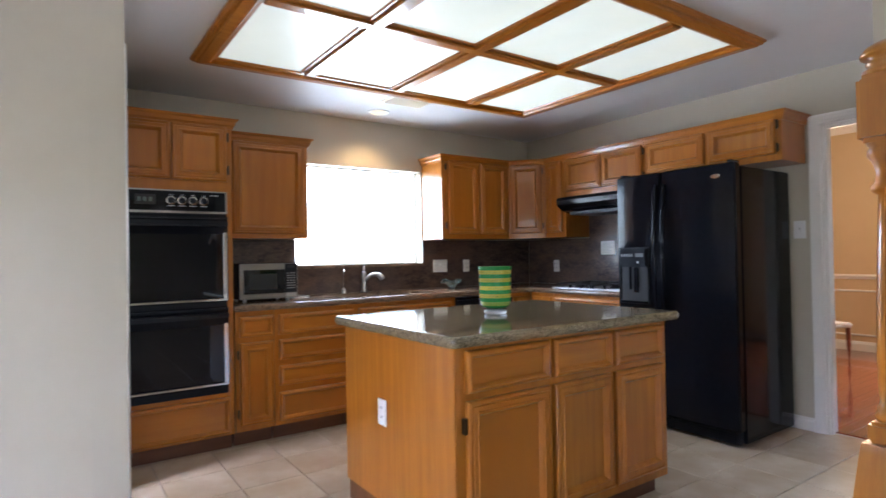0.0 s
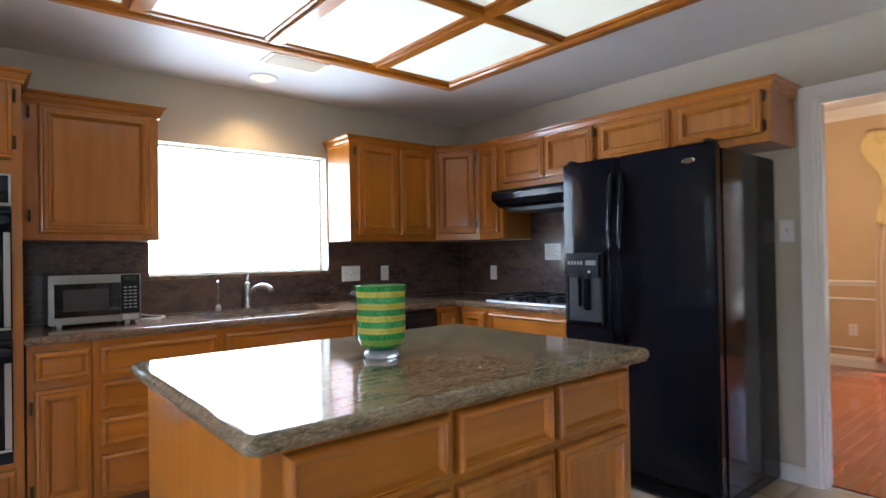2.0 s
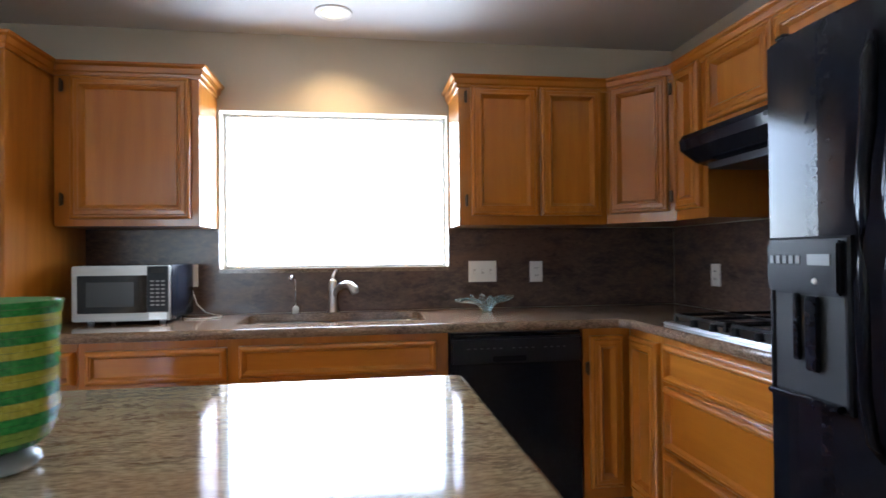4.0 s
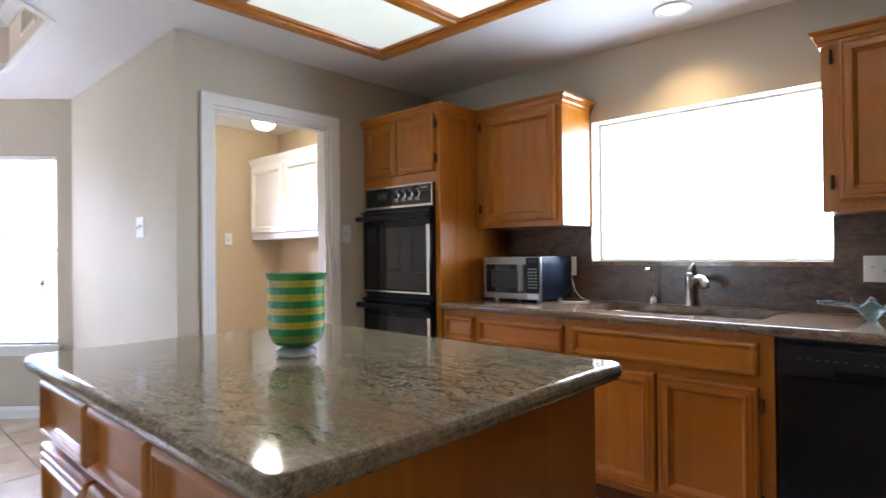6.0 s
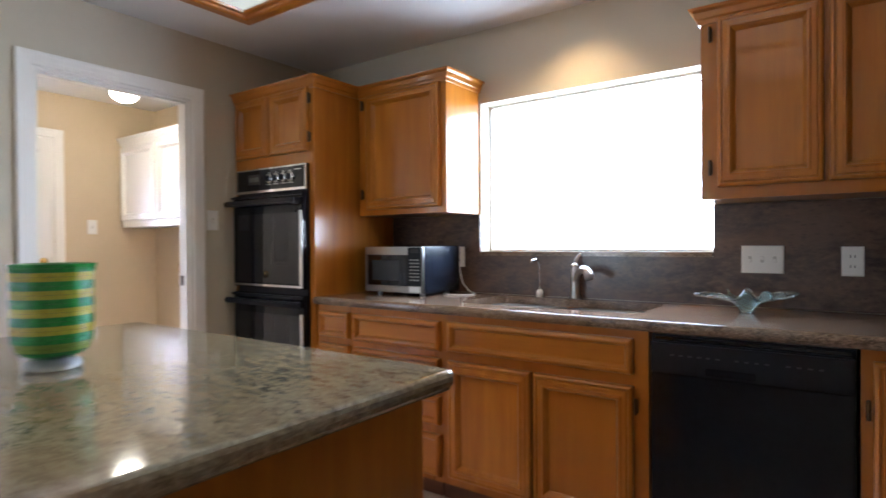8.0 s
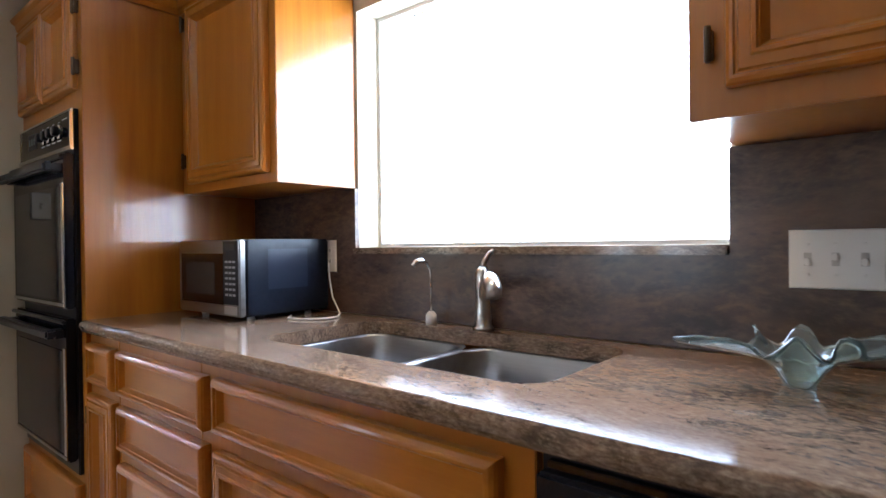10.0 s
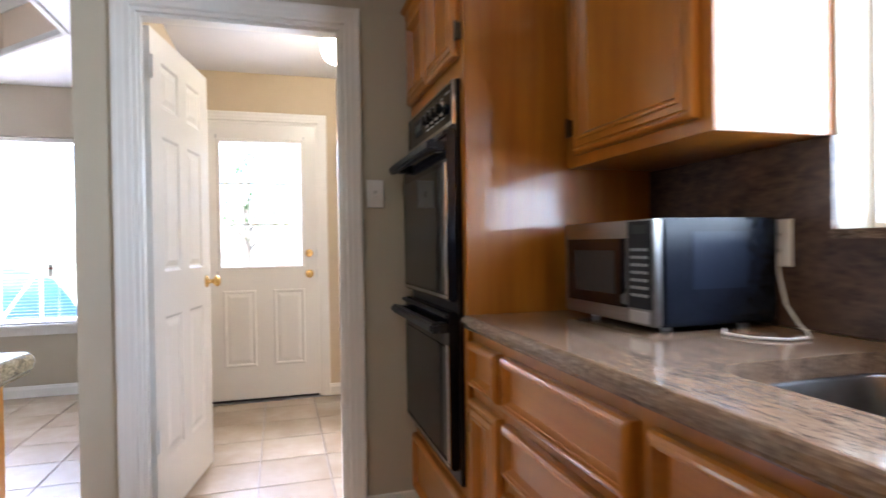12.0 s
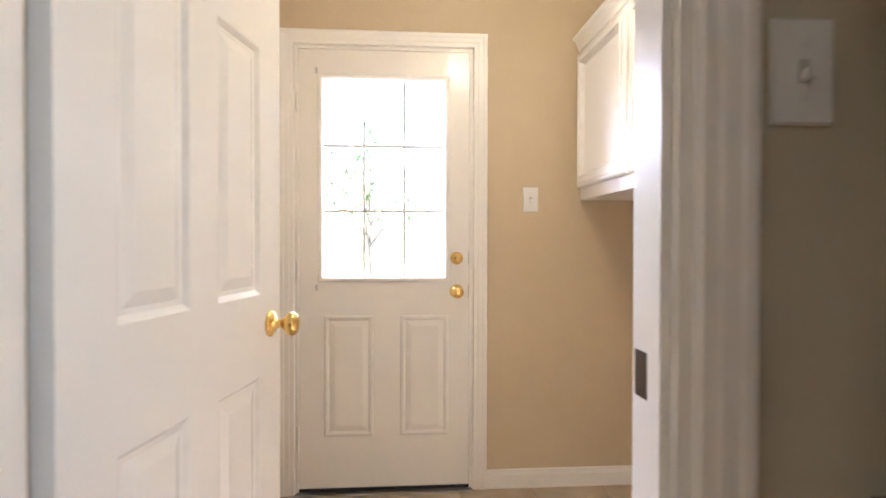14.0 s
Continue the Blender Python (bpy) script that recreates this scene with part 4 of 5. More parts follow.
part("badge", lathe([(0.034, 0), (0.034, 0.003), (0.028, 0.005)], 24, Matrix.Rotation(radians(90), 4, "X") @ Matrix.Diagonal((1.0, 0.42, 1, 1))), CHROME, rf, "small oval chrome badge").location = (0.760, -0.7275, 1.69)
dp = part("dispenser_frame", rings(bmesh.new(), 0.248, 0.40, ((0.0, 0.0), (0.0, 0.010), (0.006, 0.014), (0.012, 0.014), (0.016, 0.008)), back=True), BLACKPL, fz)
dp.location = (0.032, -0.731, 0.855)
part("dispenser_panel", box(0.012, 0.236, -0.030, -0.012, 0.265, 0.388, 0.006), BLACKPL, dp)
b = bmesh.new()
for k in range(5):
    bx(b, 0.030 + 0.021 * k, 0.042 + 0.021 * k, -0.0325, -0.0305, 0.335, 0.355)
bx(b, 0.150, 0.215, -0.0325, -0.0305, 0.332, 0.358)
part("dispenser_buttons", b, mat("grey_buttons", (0.20, 0.20, 0.20), 0.4), dp)
part("dispenser_light", lathe([(0.008, 0), (0.006, 0.003)], 12, Matrix.Rotation(radians(90), 4, "X")), PLATE, dp).location = (0.170, -0.031, 0.295)
b = bmesh.new()
bx(b, 0.018, 0.230, -0.0095, -0.0085, 0.02, 0.260)
part("dispenser_recess", b, SLOT, dp)
b = bmesh.new()
bx(b, 0.085, 0.105, -0.020, -0.010, 0.10, 0.262, 0.003)
bx(b, 0.125, 0.165, -0.022, -0.010, 0.08, 0.258, 0.004)
part("dispenser_paddles", b, BLACK, dp)
part("drip_tray", box(0.014, 0.234, -0.034, -0.010, 0.004, 0.020, 0.004), BLACK, dp)
for x in (0.03, FRX - 0.06):
    part("hinge_cover", box(x, x + 0.035, -0.72, -0.62, 1.7685, 1.785, 0.006), BLACKPL, fg)
b = bmesh.new()
bx(b, 0.02, FRX - 0.02, -0.700, -0.655, 0.02, 0.095, 0.004)
part("base_grille", b, BLACKPL, fg)
for k in range(4):
    part("grille_slat", box(0.04, FRX - 0.04, -0.706, -0.7005, 0.034 + 0.014 * k, 0.041 + 0.014 * k), BLACK, fg)

# ---- vase and bowl ----
va = thing("glass_vase", pose(3.540, 2.143, CT1 + 0.002), "green and gold striped mosaic glass vase on the island", "vase")
part("foot", lathe([(0.046, 0.0), (0.056, 0.004), (0.060, 0.012), (0.056, 0.020), (0.042, 0.025)], 32), mat("clear_glass", (0.90, 0.92, 0.90), 0.03, transmission=0.65, ior=1.35), va, "clear glass foot ring", smooth=True)
GREENS = [mat("green_mosaic", (0.015, 0.17, 0.030), 0.10, color2=(0.06, 0.38, 0.07), scale=120, spec=0.7, bump=0.6, bump_scale=160, transmission=0.10),
          mat("lime_mosaic", (0.17, 0.28, 0.035), 0.10, color2=(0.32, 0.46, 0.08), scale=120, spec=0.7, bump=0.6, bump_scale=160, transmission=0.15),
          mat("gold_mosaic", (0.38, 0.37, 0.025), 0.10, color2=(0.62, 0.58, 0.07), scale=120, spec=0.7, bump=0.6, bump_scale=160, transmission=0.15)]
vprof = [(0.035, 0.026), (0.057, 0.033), (0.070, 0.045), (0.0775, 0.062), (0.0800, 0.085), (0.0805, 0.12), (0.0805, 0.17), (0.0812, 0.205), (0.083, 0.224), (0.0865, 0.24)]


def vradius(z):
    for (r0, z0), (r1, z1) in zip(vprof, vprof[1:]):
        if z <= z1:
            return r0 + (r1 - r0) * (z - z0) / (z1 - z0)
    return vprof[-1][0]


band, zb = 0, 0.026
order = [0, 1, 0, 2, 0, 2, 0, 2, 0, 2, 0, 0]
while zb < 0.2395:
    zt = min(zb + 0.01955, 0.24)
    bm = bmesh.new()
    seg = 56
    for k in range(seg):
        for zz0, zz1 in ((zb, (zb + zt) / 2), ((zb + zt) / 2, zt)):
            off = random.uniform(-0.0007, 0.0007)
            gap = 0.03
            a0, a1 = 2 * math.pi * (k + gap) / seg, 2 * math.pi * (k + 1 - gap) / seg
            vs = []
            for rr in (0.0, -0.004):
                for aa, z in ((a0, zz0 + 0.0004), (a1, zz0 + 0.0004), (a1, zz1 - 0.0004), (a0, zz1 - 0.0004)):
                    r = vradius(z) + off + rr
                    vs.append(bm.verts.new((r * math.cos(aa), r * math.sin(aa), z)))
            bm.faces.new(vs[:4])
            bm.faces.new(vs[4:][::-1])
            for i in range(4):
                j = (i + 1) % 4
                bm.faces.new((vs[i], vs[4 + i], vs[4 + j], vs[j]))
    part("mosaic_band", bm, GREENS[order[band % 12]], va)
    zb, band = zt, band + 1
inner = [(max(r - 0.005, 0.02), z) for r, z in vprof]
part("liner", lathe([(r - 0.0005, z) for r, z in inner] + [(r - 0.004, z) for r, z in inner[::-1]], 40), mat("green_glass", (0.20, 0.45, 0.16), 0.08, color2=(0.30, 0.55, 0.20), scale=30, transmission=0.5), va, smooth=True)

gb = thing("glass_bowl", pose(4.69, 4.12, CT1, 0, 0, 28), "pale turquoise art glass bowl with pulled points", "bowl")
bm = bmesh.new()
seg, rows = 48, []
for ring in range(9):
    u = ring / 8
    row = []
    for k in range(seg):
        a = 2 * math.pi * k / seg
        pull = 0.0 if u < 0.45 else (u - 0.45) / 0.55
        lobe = abs(math.cos(a)) ** 22
        r = 0.020 + 0.058 * u ** 1.1 + pull ** 1.6 * (0.120 * lobe + 0.012 * math.sin(7 * a))
        z = 0.002 + 0.074 * u ** 0.8 + pull * (0.017 * math.sin(6 * a + 0.8) - 0.010 * lobe)
        row.append(bm.verts.new((r * math.cos(a), r * math.sin(a), z)))
    rows.append(row)
for p, q in zip(rows, rows[1:]):
    for k in range(seg):
        bm.faces.new((p[k], p[(k + 1) % seg], q[(k + 1) % seg], q[k]))
bm.faces.new(rows[0][::-1])
bo = part("body", bm, mat("turquoise_glass", (0.74, 0.90, 0.89), 0.03, transmission=0.92, ior=1.45), gb, smooth=True)
sm = bo.modifiers.new("thick", "SOLIDIFY")
sm.thickness = 0.005

# ---- plates ----


def plate(name, m, w, h, kind, label):
    """A wall plate in the x-z plane facing -y; kind: toggle count or sockets."""
    p = thing(name, m, label, "switch" if "switch" in name else "outlet")
    part("plate", rings(bmesh.new(), w, h, ((0.0, 0.0), (0.0, 0.003), (0.003, 0.006)), -w / 2, -h / 2), PLATE, p)
    if kind == "outlet":
        for z in (-0.020, 0.020):
            part("socket", box(-0.016, 0.016, -0.0075, -0.0062, z - 0.013, z + 0.013, 0.001), PLATE, p)
            for x in (-0.007, 0.007):
                part("slot", box(x - 0.0016, x + 0.0016, -0.0082, -0.0077, z - 0.005, z + 0.006), SLOT, p)
    elif kind == "rocker":
        part("rocker", box(-0.016, 0.016, -0.010, -0.0062, -0.033, 0.033, 0.002), PLATE, p)
    else:
        for k in range(kind):
            x = (k - (kind - 1) / 2) * 0.046
            # flat grey slot that paints the shadow round the toggle
            part("toggle_slot", box(x - 0.0065, x + 0.0065, -0.0068, -0.0061, -0.013, 0.013), SLOTSHADE, p)
            t = part("toggle", box(-0.005, 0.005, -0.020, -0.0069, -0.007, 0.007, 0.002), PLATE, p)
            t.location = (x, 0, 0.005 if k % 2 else -0.005)
            for z in (-0.030, 0.030):
                sc = part("screw", lathe([(0.0032, 0.0), (0.0030, 0.0008), (0.0018, 0.0012)], 8, Matrix.Rotation(radians(90), 4, "X")), PLATE, p)
                sc.location = (x, -0.0061, z)
    return p


BSY = NY - 0.018
plate("light_switch", pose(4.72, BSY, 1.125), 0.158, 0.117, 3, "white triple light switch on the backsplash")
plate("wall_outlet", pose(5.03, BSY, 1.12), 0.073, 0.117, "outlet", "white outlet on the stone backsplash")
plate("wall_outlet", pose(3.168, BSY, 1.125), 0.073, 0.117, "outlet", "white outlet on the backsplash beside the microwave")
plate("wall_outlet", pose(EX - 0.018, 3.955, 1.10, 0, 0, -90), 0.073, 0.117, "outlet", "white outlet on the backsplash beside the cooktop")
plate("light_switch", pose(EX, 1.715, 1.355, 0, 0, -90), 0.075, 0.12, 1, "white light switch beside the dining doorway")
plate("light_switch", pose(WX, 3.543, 1.35, 0, 0, 90), 0.073, 0.117, 1, "white light switch beside the laundry doorway")
plate("light_switch", pose(1.43, 2.44, 1.385, 0, 0, 0), 0.12, 0.12, 2, "white double light switch on the nook wall")
plate("light_switch", pose(-0.08, 3.715, 1.36, 0, 0, 90), 0.073, 0.117, 1, "white light switch on the laundry wall")
plate("wall_outlet", pose(2.93, 2.225, 0.515, 0, 0, -90), 0.073, 0.117, "outlet", "white outlet on the end of the island")
plate("wall_outlet", pose(9.6, 2.372, 0.39, 0, 0, -90), 0.075, 0.12, "outlet", "white outlet on the dining room wall")

nt_ = thing("paper_notice", pose(EX - 0.0185, 3.315, 1.205, 0, 0, -90), "white printed notice taped to the backsplash", "notice")
part("sheet", box(-0.077, 0.077, -0.001, 0.0, 0.0, 0.124), PLATE, nt_)
b = bmesh.new()
for k in range(7):
    bx(b, -0.062, 0.062 - 0.02 * (k % 3), -0.0018, -0.0012, 0.018 + 0.014 * k, 0.022 + 0.014 * k)
part("print_lines", b, mat("grey_print", (0.35, 0.35, 0.36), 0.6), nt_)

# ---- ceiling fittings ----
cl = thing("recessed_light", pose(3.925, 4.055, H), "lit recessed ceiling light over the sink", "ceiling light")
part("trim_ring", lathe([(0.092, 0.0), (0.092, -0.006), (0.082, -0.009), (0.068, -0.004), (0.066, -0.001)], 28), WHITE, cl, smooth=True)
part("bulb", lathe([(0.064, -0.0015), (0.060, -0.006), (0.03, -0.009)], 24), CANLIT, cl, "glowing warm bulb face")
vt = thing("ceiling_vent", pose(3.96, 3.665, H), "cream ceiling air vent with slats", "vent")
part("frame", box(-0.18, 0.18, -0.09, 0.09, -0.006, -0.0005, 0.002), CREAM, vt)
# slats painted lighter than the frame, to carry the window's bounced light
for k in range(9):
    sl = part("slat", box(-0.155, 0.155, -0.007, 0.007, -0.002, 0.0), mat("cream_slat_lit", (0.84, 0.77, 0.60), 0.4) if k == 0 else bpy.data.materials["cream_slat_lit"], vt)
    sl.matrix_local = pose(0, -0.064 + 0.016 * k, -0.011, -24, 0, 0)

# ---- laundry room ----


def six_panel(w, h, t, mid=None):
    """A six-panel door slab: x across, y thickness from -t to 0, z up; panels sunk on both faces."""
    bm = bmesh.new()
    bx(bm, 0, w, -t + 0.011, -0.011, 0, h)
    st, cx = 0.115, 0.10
    pw = (w - 2 * st - cx) / 2
    rows_z = [(0.25, 0.84), (1.03, 1.60), (1.72, 1.91)]
    for face in (0, 1):
        f0, f1 = ((-t, -t + 0.011) if face == 0 else (-0.011, 0.0))
        # stiles and rails stand proud of the panels
        for a, b_ in ((0, st), (w - st, w)):
            bx(bm, a, b_, f0, f1, 0, h)
        bx(bm, st + pw, st + pw + cx, f0, f1, 0, h)
        zs = [0.0] + [z for r in rows_z for z in r] + [h]
        for a, b_ in ((zs[0], zs[1]), (zs[2], zs[3]), (zs[4], zs[5]), (zs[6], zs[7])):
            for x in (st, st + pw + cx):
                bx(bm, x, x + pw, f0, f1, a, b_)
    return bm, [(x, z0, pw, z1 - z0) for z0, z1 in rows_z for x in (st, st + pw + cx)]


def moulded_panels(door, panels, t, faces=(0, 1)):
    for x, z, pw, ph in panels:
        for face in faces:
            pm = part("panel", rings(bmesh.new(), pw, ph, ((0.0, 0.0), (0.003, -0.0015), (0.012, -0.0085), (0.022, -0.009), (0.046, -0.002)), back=False), DOORWHITE, door)
            pm.matrix_local = (pose(x, -t + 0.0, z) if face == 0 else pose(x + pw, 0, z, 0, 0, 180))


def knob_set(parent, x, y, z, side, material=BRASS):
    k = part("knob", lathe([(0.032, 0.0), (0.032, 0.004), (0.026, 0.009), (0.012, 0.014), (0.010, 0.030), (0.016, 0.036), (0.027, 0.046), (0.029, 0.056), (0.024, 0.066), (0.010, 0.070)], 24, Matrix.Rotation(radians(90 * side), 4, "X")), material, parent, "polished brass knob", smooth=True)
    k.location = (x, y, z)
    return k


DH = 2.02
DT = 0.035
dr = thing("door_1", pose(1.789, 2.634, 0.008, 0, 0, 180 - 10.4), "white six-panel laundry door standing open", "door", kind="structure")
slab_bm, pans = six_panel(0.72, DH, DT)
part("slab", slab_bm, DOORWHITE, dr)
moulded_panels(dr, pans, DT)
knob_set(dr, 0.66, 0.0, 0.955, -1)
knob_set(dr, 0.66, -DT, 0.955, 1)
for z in (0.35, 1.857):
    part("hinge", box(-0.014, 0.018, -DT - 0.004, -DT - 0.0005, z - 0.045, z + 0.045, 0.001), PLATE, dr, "painted butt hinge")
    part("hinge_pin", lathe([(0.005, z - 0.047), (0.006, z - 0.044), (0.006, z + 0.044), (0.005, z + 0.047)], 10, Matrix.Translation((-0.002, -DT - 0.008, 0))), PLATE, dr)

jamb("jamb_back_door", 0.82, 2.06, 0.14, pose(-0.08, 2.622, 0, 0, 0, 90), "white jamb of the back door")
bd = thing("door_2", pose(-0.086, 2.639, 0.0, 0, 0, 90), "white back door with a nine-pane window", "door", kind="structure")
BW, BH2 = 0.786, 2.043
b = bmesh.new()
gx0, gx1, gz0, gz1 = 0.111, 0.668, 1.0, 1.905
bx(b, 0, gx0, 0, 0.044, 0.02, BH2)
bx(b, gx1, BW, 0, 0.044, 0.02, BH2)
bx(b, gx0, gx1, 0, 0.044, 0.02, gz0)
bx(b, gx0, gx1, 0, 0.044, gz1, BH2)
part("slab", b, DOORWHITE, bd)
wl = part("window_frame", rings(bmesh.new(), gx1 - gx0 + 0.05, gz1 - gz0 + 0.05, ((0.0, 0.0), (0.0, 0.006), (0.006, 0.011), (0.018, 0.011), (0.025, 0.002)), gx0 - 0.025, gz0 - 0.025, back=False), WHITE, bd)
bmd = bmesh.new()
bmd.from_mesh(wl.data)
bmd.faces.ensure_lookup_table()
bmesh.ops.delete(bmd, geom=[f for f in bmd.faces if f.calc_area() > 0.3], context="FACES")
bmd.to_mesh(wl.data)
bmd.free()
b = bmesh.new()
for k in (1, 2):
    x = gx0 + (gx1 - gx0) * k / 3
    bx(b, x - 0.005, x + 0.005, 0.008, 0.024, gz0, gz1)
    z = gz0 + (gz1 - gz0) * k / 3
    bx(b, gx0, gx1, 0.009, 0.0235, z - 0.0055, z + 0.0055)
part("glazing_bars", b, WHITE, bd)
pn = part("pane", box(gx0, gx1, 0.020, 0.023, gz0, gz1), GLASS, bd)
pn.visible_shadow = False
for x in (0.115, 0.465):
    pm = part("panel", rings(bmesh.new(), 0.225, 0.56, ((0.0, 0.0005), (0.004, 0.006), (0.014, 0.0065), (0.024, 0.0010), (0.050, 0.006)), back=False), DOORWHITE, bd)
    pm.location = (x, 0, 0.26)
knob_set(bd, 0.727, 0.0, 0.93, 1)
dbt = part("deadbolt", lathe([(0.030, 0.0), (0.030, 0.008), (0.022, 0.014), (0.008, 0.016)], 20, Matrix.Rotation(radians(90), 4, "X")), BRASS, bd, "brass deadbolt", smooth=True)
dbt.location = (0.727, 0, 1.085)
part("thumb_turn", box(0.721, 0.733, -0.034, -0.015, 1.071, 1.099, 0.002), BRASS, bd)
for x, z in ((gx0 - 0.03, gz0 - 0.05), (gx0 - 0.03, gz1 + 0.04), (gx1 + 0.03, gz1 + 0.04)):
    part("clip", box(x - 0.006, x + 0.006, -0.006, -0.0005, z - 0.014, z + 0.014, 0.001), STEEL, bd)
for z in (0.27, 1.03, 1.80):
    part("hinge", lathe([(0.006, z - 0.045), (0.007, z - 0.042), (0.007, z + 0.042), (0.006, z + 0.045)], 10, Matrix.Translation((-0.004, -0.008, 0))), WHITE, bd, "painted butt hinge")
part("sweep", box(0.0, BW, -0.004, 0.04, 0.006, 0.02), SLOT, bd, "dark rubber door sweep")
for z in (0.93, 1.085):
    part("strike", box(BW - 0.006, BW - 0.0005, -0.004, 0.002, z - 0.03, z + 0.03), STEEL, bd)
structure("threshold", box(-0.14, -0.04, 2.626, 3.438, 0.0005, 0.006, 0.002), STEEL, "metal threshold of the back door", "threshold")
structure("strike_plate", box(WX - 0.107, WX - 0.075, 3.4025, 3.4045, 0.967, 1.025), HINGE, "dark strike plate in the laundry jamb", "strike plate")

lc = thing("laundry_cabinet", pose(-0.077, 4.242, 0), "white painted two-door wall cabinet in the laundry", "cabinet")
part("body", box(0, 1.215, -0.29, 0, 1.36, 2.085, 0.002), WHITE, lc)
for x in (0.03, 0.62):
    d = part("door", rings(bmesh.new(), 0.565, 0.62, DOOR_STEPS), WHITE, lc)
    d.location = (x, -0.291, 1.415)
part("crown", sweep(CROWN, [(0, -0.29, 2.12), (1.215, -0.29, 2.12)]), WHITE, lc)
ll = thing("laundry_lamp", pose(0.98, 3.495, H), "lit round white glass ceiling lamp", "ceiling light")
part("base", lathe([(0.075, 0.0), (0.075, -0.018), (0.066, -0.030), (0.050, -0.034), (0.050, -0.050), (0.062, -0.056), (0.062, -0.066)], 28), BRASS, ll, "brass lamp base", smooth=True)
part("globe", lathe([(0.060, -0.066), (0.080, -0.088), (0.092, -0.120), (0.092, -0.150), (0.083, -0.182), (0.063, -0.208), (0.035, -0.224), (0.008, -0.228)], 28), GLOBE, ll, "glowing white glass globe", smooth=True)
sm_ = thing("smoke_alarm", pose(0.88, 3.03, H), "small cream alarm on the laundry ceiling", "alarm")
part("body", lathe([(0.05, 0.0), (0.05, -0.022), (0.042, -0.032), (0.01, -0.034)], 20), CREAM, sm_)
wb = thing("washer_box", pose(0.405, 4.244, 0.945), "recessed washer valve box with a tan frame", "valve box")
bm = rings(bmesh.new(), 0.23, 0.21, ((0, 0), (0, 0.005), (0.02, 0.006), (0.024, -0.02)), -0.115, -0.105, back=False)
part("frame", bm, mat("tan_plastic", (0.45, 0.33, 0.17), 0.5), wb)
for x in (-0.05, 0.05):
    v = part("valve", lathe([(0.012, 0), (0.012, 0.02), (0.02, 0.022), (0.02, 0.03), (0.006, 0.032)], 12), BRASS, wb)
    v.location = (x, -0.004, -0.03)

# ---- nook windows ----


def sash_window(name, m, w, h, blind_low, label):
    """A hung window with a sill; the wall face is y = 0, outdoors towards +y."""
    wd_ = thing(name, m, label, "window", kind="structure")
    b = bmesh.new()
    for a in ((0, 0.03, 0.085, 0.13, 0, h), (w - 0.03, w, 0.085, 0.13, 0, h), (0.03, w - 0.03, 0.085, 0.13, 0, 0.03), (0.03, w - 0.03, 0.085, 0.13, h - 0.03, h)):
        bx(b, *a)
    part("window_frame", b, WHITE, wd_)
    part("meeting_rail", box(0.03, w - 0.03, 0.09, 0.125, h * 0.5 - 0.016, h * 0.5 + 0.016), WHITE, wd_)
    b = bmesh.new()
    cols = 4 if w > 1 else 2
    for k in range(1, cols):
        x = w * k / cols
        bx(b, x - 0.008, x + 0.008, 0.10, 0.115, 0.03, h * 0.5 - 0.016)
        bx(b, x - 0.008, x + 0.008, 0.10, 0.115, h * 0.5 + 0.016, h - 0.03)
    for z in (h * 0.25, h * 0.75):
        bx(b, 0.03, w - 0.03, 0.101, 0.114, z - 0.007, z + 0.007)
    part("glazing_bars", b, WHITE, wd_)
    for z0, z1 in ((0.03, h * 0.5 - 0.016), (h * 0.5 + 0.016, h - 0.03)):
        p_ = part("pane", box(0.03, w - 0.03, 0.106, 0.109, z0, z1), GLASS, wd_)
        p_.visible_shadow = False
    part("window_sill", box(-0.04, w + 0.04, -0.045, 0.085, -0.022, 0.0, 0.005), WHITE, wd_)
    part("apron", box(-0.02, w + 0.02, -0.016, -0.001, -0.085, -0.0225, 0.004), WHITE, wd_)
    bl = thing("window_blind", m, "white horizontal slat blind let down in the nook window", "blind", "nook blinds")
    part("head_rail", box(0.006, w - 0.006, 0.02, 0.055, h - 0.035, h - 0.004, 0.003), WHITE, bl)
    count = int((h - 0.07) / 0.0255)
    mesh = None
    for k in range(count):
        if mesh is None:
            o_ = part("slat", box(0.008, w - 0.008, -0.012, 0.012, -0.0006, 0.0006), WHITE, bl)
            mesh = o_.data
        else:
            o_ = new("slat", mesh)
            o_.parent = bl
        o_.matrix_local = pose(0, 0.038, h - 0.05 - 0.0255 * k, -4, 0, 0)
    part("bottom_rail", box(0.008, w - 0.008, 0.026, 0.050, 0.004, 0.014, 0.002), WHITE, bl)
    for x in (0.12 * w, 0.88 * w):
        part("ladder_cord", box(x - 0.0015, x + 0.0015, 0.036, 0.040, 0.014, h - 0.035), WHITE, bl)
    return wd_


sash_window("window_2", pose(-0.79, 0.487, 0.565, 0, 0, 90), 1.12, 1.455, 0, "wide white nook window with a slat blind")
dgl = (Vector((*BAY[0], 0)) - Vector((*BAY[1], 0))).normalized()
ang = math.degrees(math.atan2(dgl.y, dgl.x))
sash_window("window_3", Matrix.Translation((*BAY[1], 0)) @ pose(0, 0, 0, 0, 0, ang) @ pose(0.454, 0, 0.555), 0.56, 1.435, 0, "narrow white nook window with a slat blind")
PRINT = mat("maroon_print", (0.20, 0.03, 0.03), 0.6)
